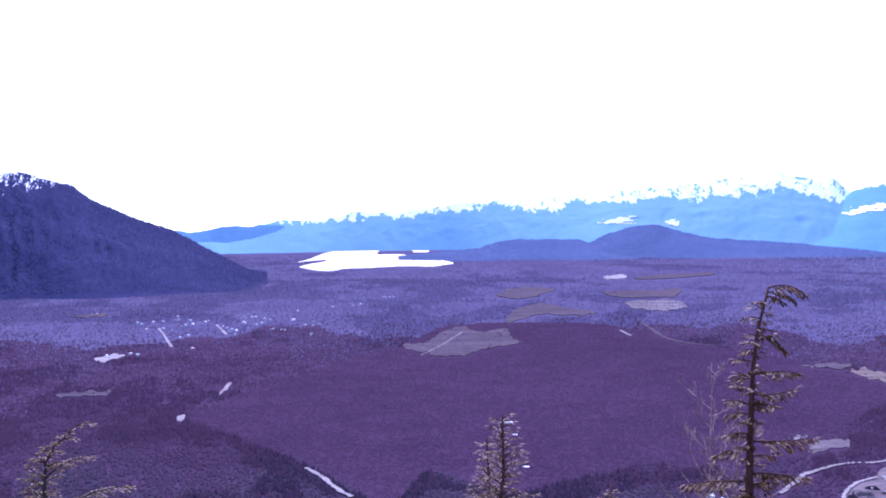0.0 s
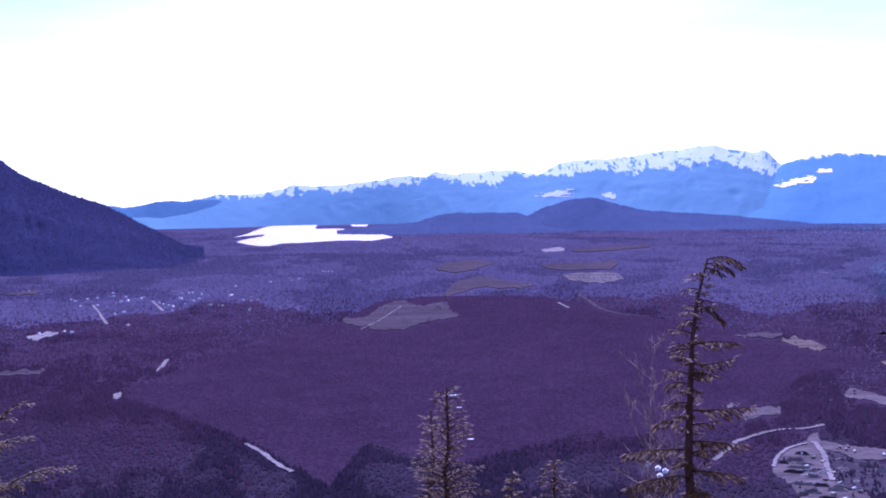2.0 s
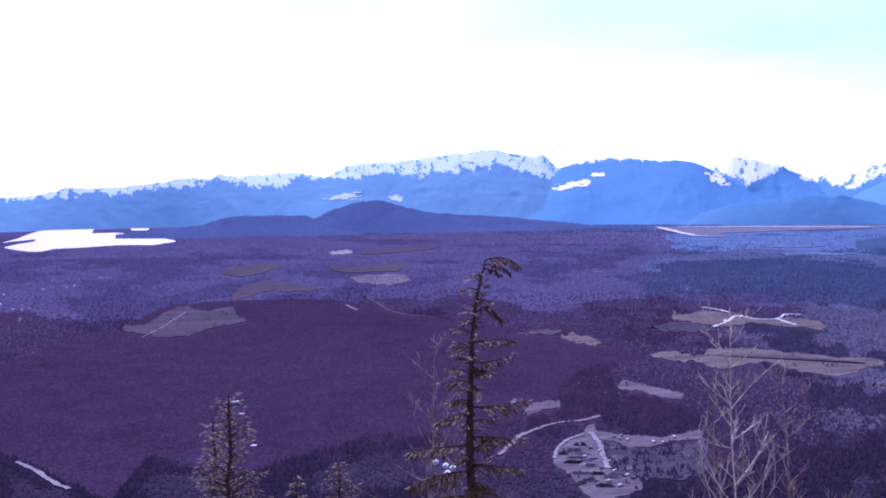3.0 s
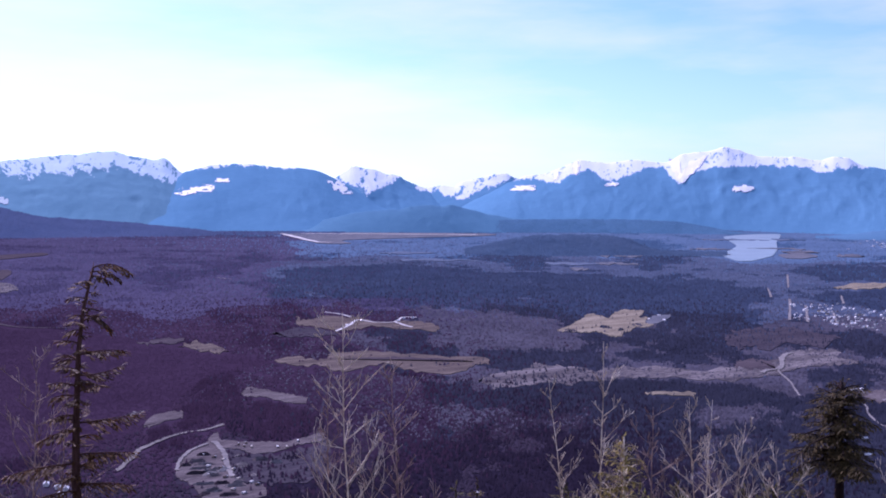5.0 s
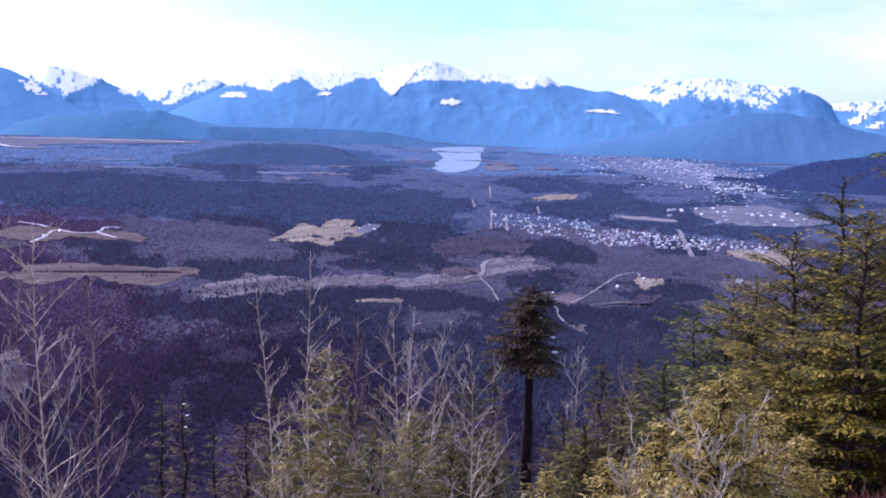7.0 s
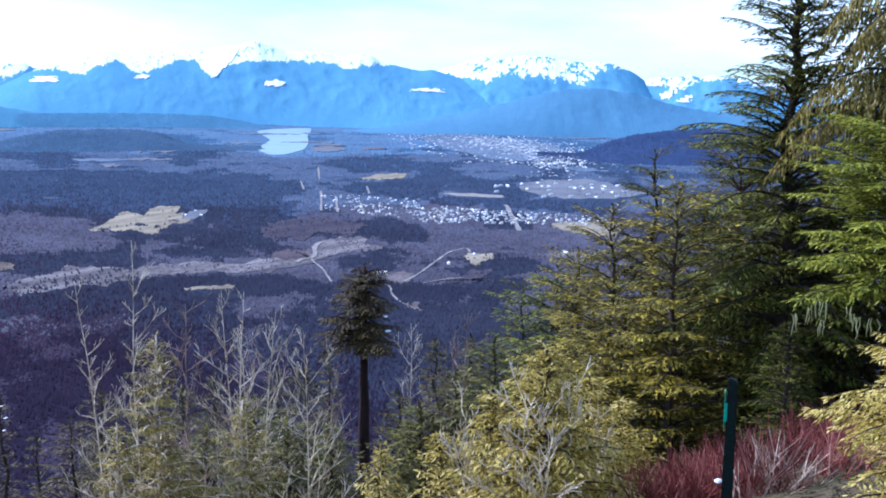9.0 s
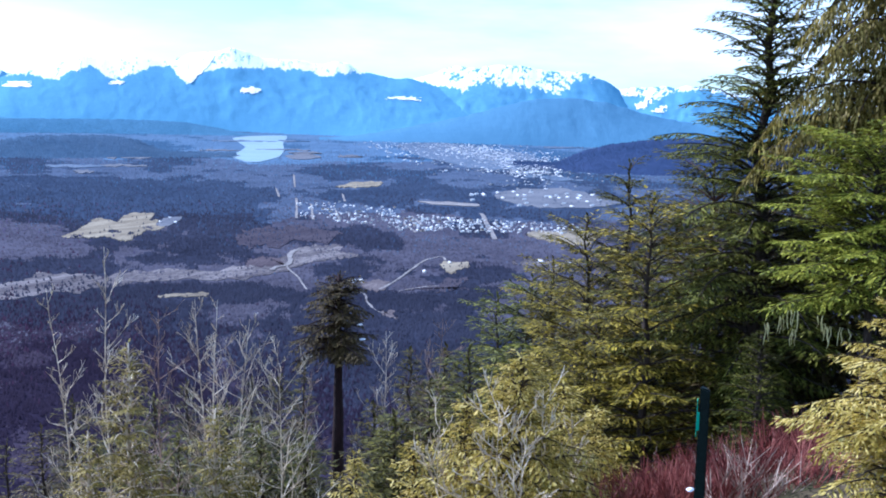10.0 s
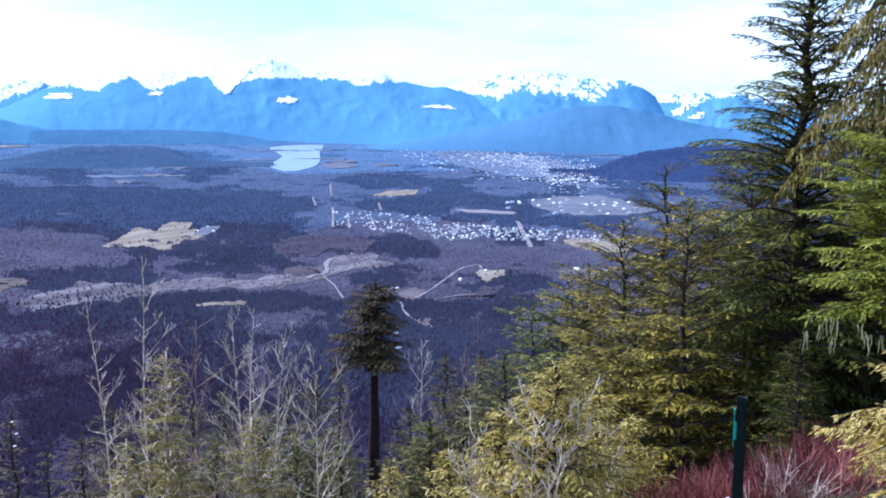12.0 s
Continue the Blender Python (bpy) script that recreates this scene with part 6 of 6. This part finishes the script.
conifer("cedar", 20.95, 9, -10.2, 0.34, M_BACKLIT, "young rusty cedar with drooping tips below the lookout", 28, crown=0.5, limbs=40, curl=0.9, wobble=0.004,
        own=[(0.02, 5, 0.22, 0.9, 1.3), (0.1, 12, 0.14, 0.6, 1.2), (0.2, 170, 0.12, 0.3, 0.9), (0.3, 195, 0.14, 0.3, 0.9), (0.34, 20, 0.2, 0.5, 1.0), (0.44, 25, 0.42, 0.75, 1.0),
             (0.5, 165, 0.16, 0.3, 1.0), (0.62, 175, 0.18, 0.4, 1.0), (0.7, 5, 0.3, 0.5, 1.0), (0.8, 10, 0.75, 0.7, 0.9), (0.9, 0, 0.35, 0.5, 0.8)],
        spray=0.035, dense=40, rise=0.5, droop=1.0, hang=0.1, ragged=0.35)
# trees standing alone at the edge
TOP_BOUGHS = [(0, -20, 0.4, 0.35, 1.15), (0.05, -12, 0.3, 0.1, 0.9), (0.1, -40, 0.2, 0.1, 0.9), (0.55, -17, 0.34, -0.1, 1), (0.72, 150, 0.14, 0.2, 0.8), (1, -25, 0.48, 0.25, 0.4),
              (1.05, 160, 0.22, 0.1, 0.5), (1.22, -10, 0.47, -0.05, -0.6), (1.3, -60, 0.31, 0.1, 0.3), (1.45, 140, 0.28, 0.15, 0.6), (1.75, -20, 0.66, 0.05, -0.1), (1.85, 170, 0.39, 0.1, 0.7),
              (2.1, -35, 0.62, 0.1, 0.2), (2.2, 165, 0.7, 0, 0.3), (2.3, 60, 0.47, 0.1, 0.4), (2.45, -15, 0.58, 0.1, 0.5), (2.5, 185, 0.78, 0.05, 0.4), (2.65, -80, 0.55, 0.1, 0.5), (2.8, 150, 0.7, 0, 0.5)]
conifer("dead_top_conifer", -16.6, 12, -3.5, 0.3, M_RUST, "ragged conifer with a thin drooping top", 29, crown=0.35, limbs=64, bark=M_BARK_RED, dense=44, spray=0.07, taper=0.2, curl=0.8, trunk_r=0.11,
        top_full=0.0, ragged=0.1, rise=0.05, droop=0.5, hang=0.25, own=TOP_BOUGHS, wobble=0.004)
conifer("conifer", -3.4, 11, -10.5, 0.72, M_RUST, "narrow backlit-brown conifer top", 30, bark=M_BARK_RED, crown=0.3, limbs=150, dense=22, spray=0.05, taper=0.75, top_full=0.08, hang=0.15, ragged=0.4)
conifer("conifer", -2.5, 12.5, -11.8, 0.6, M_RUST, "thin backlit-brown conifer behind another", 41, bark=M_BARK_RED, crown=0.3, limbs=90, dense=18, spray=0.06, taper=0.8, hang=0.15, ragged=0.4)
conifer("conifer", -7.0, 11, -15.0, 0.55, M_BACKLIT, "low rusty conifer top on the slope", 42, bark=M_BARK_RED, crown=0.3, limbs=80, dense=20, spray=0.05, hang=0.3, ragged=0.3)
conifer("conifer", -9.3, 11.5, -14.2, 0.75, M_RUST, "low reddish conifer top on the slope", 43, bark=M_BARK_RED, crown=0.3, limbs=90, dense=18, spray=0.05, hang=0.3, ragged=0.3)
for k, (az, r, el, sp, st, mat) in enumerate([(-42.56, 15, -9.7, 0.3, 1, M_ALDER), (-44.15, 14, -7.7, 0.34, 1, M_ALDER), (-47.47, 14, -11.1, 0.42, 1, M_TWIG), (-49.7, 14, -10.7, 0.5, 2, M_ALDER),
                                              (-50.7, 14.5, -10.4, 0.5, 2, M_ALDER), (-52.94, 12, -12.8, 0.5, 1, M_ALDER), (-58.57, 20, -12.5, 0.5, 1, M_ALDER), (-61.7, 16, -11.5, 0.5, 2, M_TWIG),
                                              (-60.4, 17, -13.0, 0.45, 1, M_TWIG), (-31.4, 11.5, -6.3, 0.52, 1, M_ALDER), (-32.5, 12, -8.6, 0.4, 1, M_TWIG), (-30.3, 12, -9.6, 0.4, 1, M_TWIG),
                                              (-13.4, 13, -7.6, 0.5, 1, M_TWIG), (-15.1, 13.5, -9.2, 0.5, 1, M_TWIG), (-46.0, 17, -13.0, 0.45, 1, M_TWIG), (-54.4, 18, -14.5, 0.45, 1, M_TWIG)]):
    bare_tree("bare_tree", az, r, el, "leafless pale alder with fine twigs" if mat is M_ALDER else "leafless brown alder with fine twigs", 60 + k, sp * 1.1, st, 4, mat, 1.0, 40 if st == 1 else 28)

# dead pale saplings among the cedars
for k, (az, r, el) in enumerate([(-65.2, 6.0, -14.9), (-67.6, 6.2, -14.4), (-62.4, 6.2, -16.2), (-69.2, 6.6, -15.6), (-66.2, 5.9, -17.0), (-61.9, 6.3, -18.0)]):
    bare_tree("dead_sapling", az, r + 0.15, el - 0.9, "dead pale sapling among yellow cedars", 200 + k, 0.3, 1, 4, M_ALDER, 0.2, 20, 0.2)

# red brush and a painted post by the path
brush_rnd = random.Random(3)


def osier(seed, bark, label):
    rnd = random.Random(seed)
    ob = thing("red_shrub" if bark is M_RED else "grey_shrub", Matrix(), label, "shrub", "shrubs by the path")
    g = Geo()
    for k in range(46 if bark is M_RED else 26):
        p = Vector((rnd.gauss(0, 0.12), rnd.gauss(0, 0.12), -0.05))
        w = rnd.uniform(0, 6.28)
        d = Vector((math.cos(w) * 0.5, math.sin(w) * 0.5, 1)).normalized()
        path = [p.copy()]
        for i in range(4):
            d = (d + Vector((rnd.uniform(-0.3, 0.3), rnd.uniform(-0.3, 0.3), 0))).normalized()
            p = p + d * rnd.uniform(0.045, 0.09)
            path.append(p.copy())
        g.tube(path, [0.0045, 0.004, 0.0032, 0.0024, 0.0015], 3)
        for j in range(3):
            q = path[rnd.randrange(1, 4)]
            e = (d + Vector((rnd.uniform(-0.8, 0.8), rnd.uniform(-0.8, 0.8), 0.3))).normalized()
            g.tube([q, q + e * 0.1, q + e * 0.2], [0.003, 0.0025, 0.0015], 3)
    tagged(part("brushwood", g, bark, ob), kind="stuff")
    return ob


RED_LABEL = "leafless red-stemmed osier shrub by the path"
protos = [osier(1, M_RED, RED_LABEL), osier(2, M_RED, RED_LABEL), osier(3, M_RED, RED_LABEL), osier(4, M_TWIG, "leafless pale brown shrub among red osiers")]
for k in range(34):
    az, r = brush_rnd.uniform(-82.5, -71.5), brush_rnd.uniform(6.2, 8.8)
    m = pose(*stand_at(az, r), 0, 0, brush_rnd.uniform(0, 360))
    if k < 4:
        protos[k].matrix_world = m
    else:
        copy_thing(protos[3 if k % 8 == 0 else k % 3], m)

# lichen hanging from the bright hemlock
for k in range(9):
    top = at(brush_rnd.uniform(-84.6, -79.8), brush_rnd.uniform(7.5, 7.9), brush_rnd.uniform(-11.2, -9.9))
    g = Geo()
    for j in range(3):
        p, path = top + Vector((brush_rnd.uniform(-0.03, 0.03), brush_rnd.uniform(-0.03, 0.03), 0)), []
        for i in range(4):
            path.append(p.copy())
            p = p + Vector((brush_rnd.uniform(-0.012, 0.012), brush_rnd.uniform(-0.012, 0.012), -brush_rnd.uniform(0.02, 0.06)))
        g.tube(path, [0.003, 0.005, 0.004, 0.002], 4)
    tagged(part("lichen", g, M_LICHEN), "pale lichen hanging from a hemlock bough", "lichen", "lichen on the hemlock")

post_at = stand_at(-76.5, 4.5)
post = thing("marker_post", Matrix.Translation(post_at) @ pose(0, 0, 0, 0, 0, -76), "dark green painted wooden trail marker post", "post")
post_h = at(-76.3, 4.5, -14.55).z - post_at.z
g = bmesh.new()
bmesh.ops.create_cube(g, size=1)
for v in g.verts:
    v.co = Vector((v.co.x * 0.056, v.co.y * 0.04, (v.co.z + 0.5) * (post_h + 0.3) - 0.3))
for v in g.verts:
    if v.co.z > 0:
        v.co.z -= 0.012 * (v.co.x > 0)
        v.co.x *= 0.72
bmesh.ops.bevel(g, geom=list(g.edges), offset=0.006, segments=2, affect="EDGES")
post_mesh = bpy.data.meshes.new("shaft")
g.to_mesh(post_mesh)
g.free()
shaft = part("shaft", post_mesh, M_POST, post)
g = Geo()
g.box(-0.031, -0.0215, post_h - 0.22, -0.0275, 0.0215, post_h - 0.06)
g.box(-0.031, -0.0225, post_h - 0.19, -0.018, -0.0195, post_h - 0.11)
part("paint_flake", g, M_FLAKE, shaft, "bright green flaking paint")


def snow_patch(az, r, size, seed):
    rnd = random.Random(seed)
    g = Geo()
    c = stand_at(az, r)
    rings = []
    for j, (s, h) in enumerate([(1, -0.02), (0.85, 0.03), (0.5, 0.055)]):
        rings.append([c + Vector((math.cos(k * 0.4488) * s * size * rnd.uniform(0.7, 1.2), math.sin(k * 0.4488) * s * size * rnd.uniform(0.5, 0.9), h + rnd.uniform(0, 0.015))) for k in range(14)])
    for a, b in zip(rings, rings[1:]):
        for k in range(14):
            g.face(a[k], a[(k + 1) % 14], b[(k + 1) % 14], b[k])
    g.face(*rings[-1])
    tagged(part("snow_patch", g, M_SNOW, smooth=True), "small patch of old snow on the ground", "snow")


def snow_clump(az, r, el, wide, seed):
    """Wet snow left on a bough."""
    rnd = random.Random(seed)
    drift = stand_at(az, r)
    c = Vector((drift.x, drift.y, EYE + r * math.tan(radians(el))))
    g = Geo()
    rings = [[c + Vector((math.cos(k * 0.6283) * s * wide * rnd.uniform(0.7, 1.2), math.sin(k * 0.6283) * s * wide * 0.6 * rnd.uniform(0.7, 1.2), h * wide)) for k in range(10)]
             for s, h in ((0.8, -0.12), (1.0, 0.0), (0.75, 0.12), (0.35, 0.18))]
    for a, b in zip(rings, rings[1:]):
        for k in range(10):
            g.face(a[k], a[(k + 1) % 10], b[(k + 1) % 10], b[k])
    g.face(*rings[-1])
    g.face(*rings[0][::-1])
    tagged(part("snow_clump", g, M_SNOW, smooth=True), "clump of wet snow on a conifer bough", "snow")


# white glints on the umbrella conifer's right side, drawn as two snow clumps
snow_clump(-57.35, 21.6, -12.05, 0.09, 1)
snow_clump(-57.5, 21.5, -12.85, 0.1, 2)
snow_clump(-76.0, 4.62, -19.95, 0.028, 6)
snow_clump(-37.3, 17.7, -15.9, 0.03, 7)
snow_clump(-37.5, 17.6, -16.5, 0.04, 8)
snow_clump(-37.4, 17.5, -17.1, 0.035, 9)
snow_clump(-3.75, 10.95, -11.0, 0.05, 3)
snow_clump(-4.1, 10.8, -11.65, 0.03, 4)
snow_clump(-4.7, 10.7, -13.35, 0.035, 5)
for k, (az, r, s) in enumerate([(-75.6, 4.75, 0.14), (-78.5, 5.2, 0.14), (-71.5, 4.6, 0.14), (-80.5, 5.3, 0.1)]):
    snow_patch(az, r, s, k)
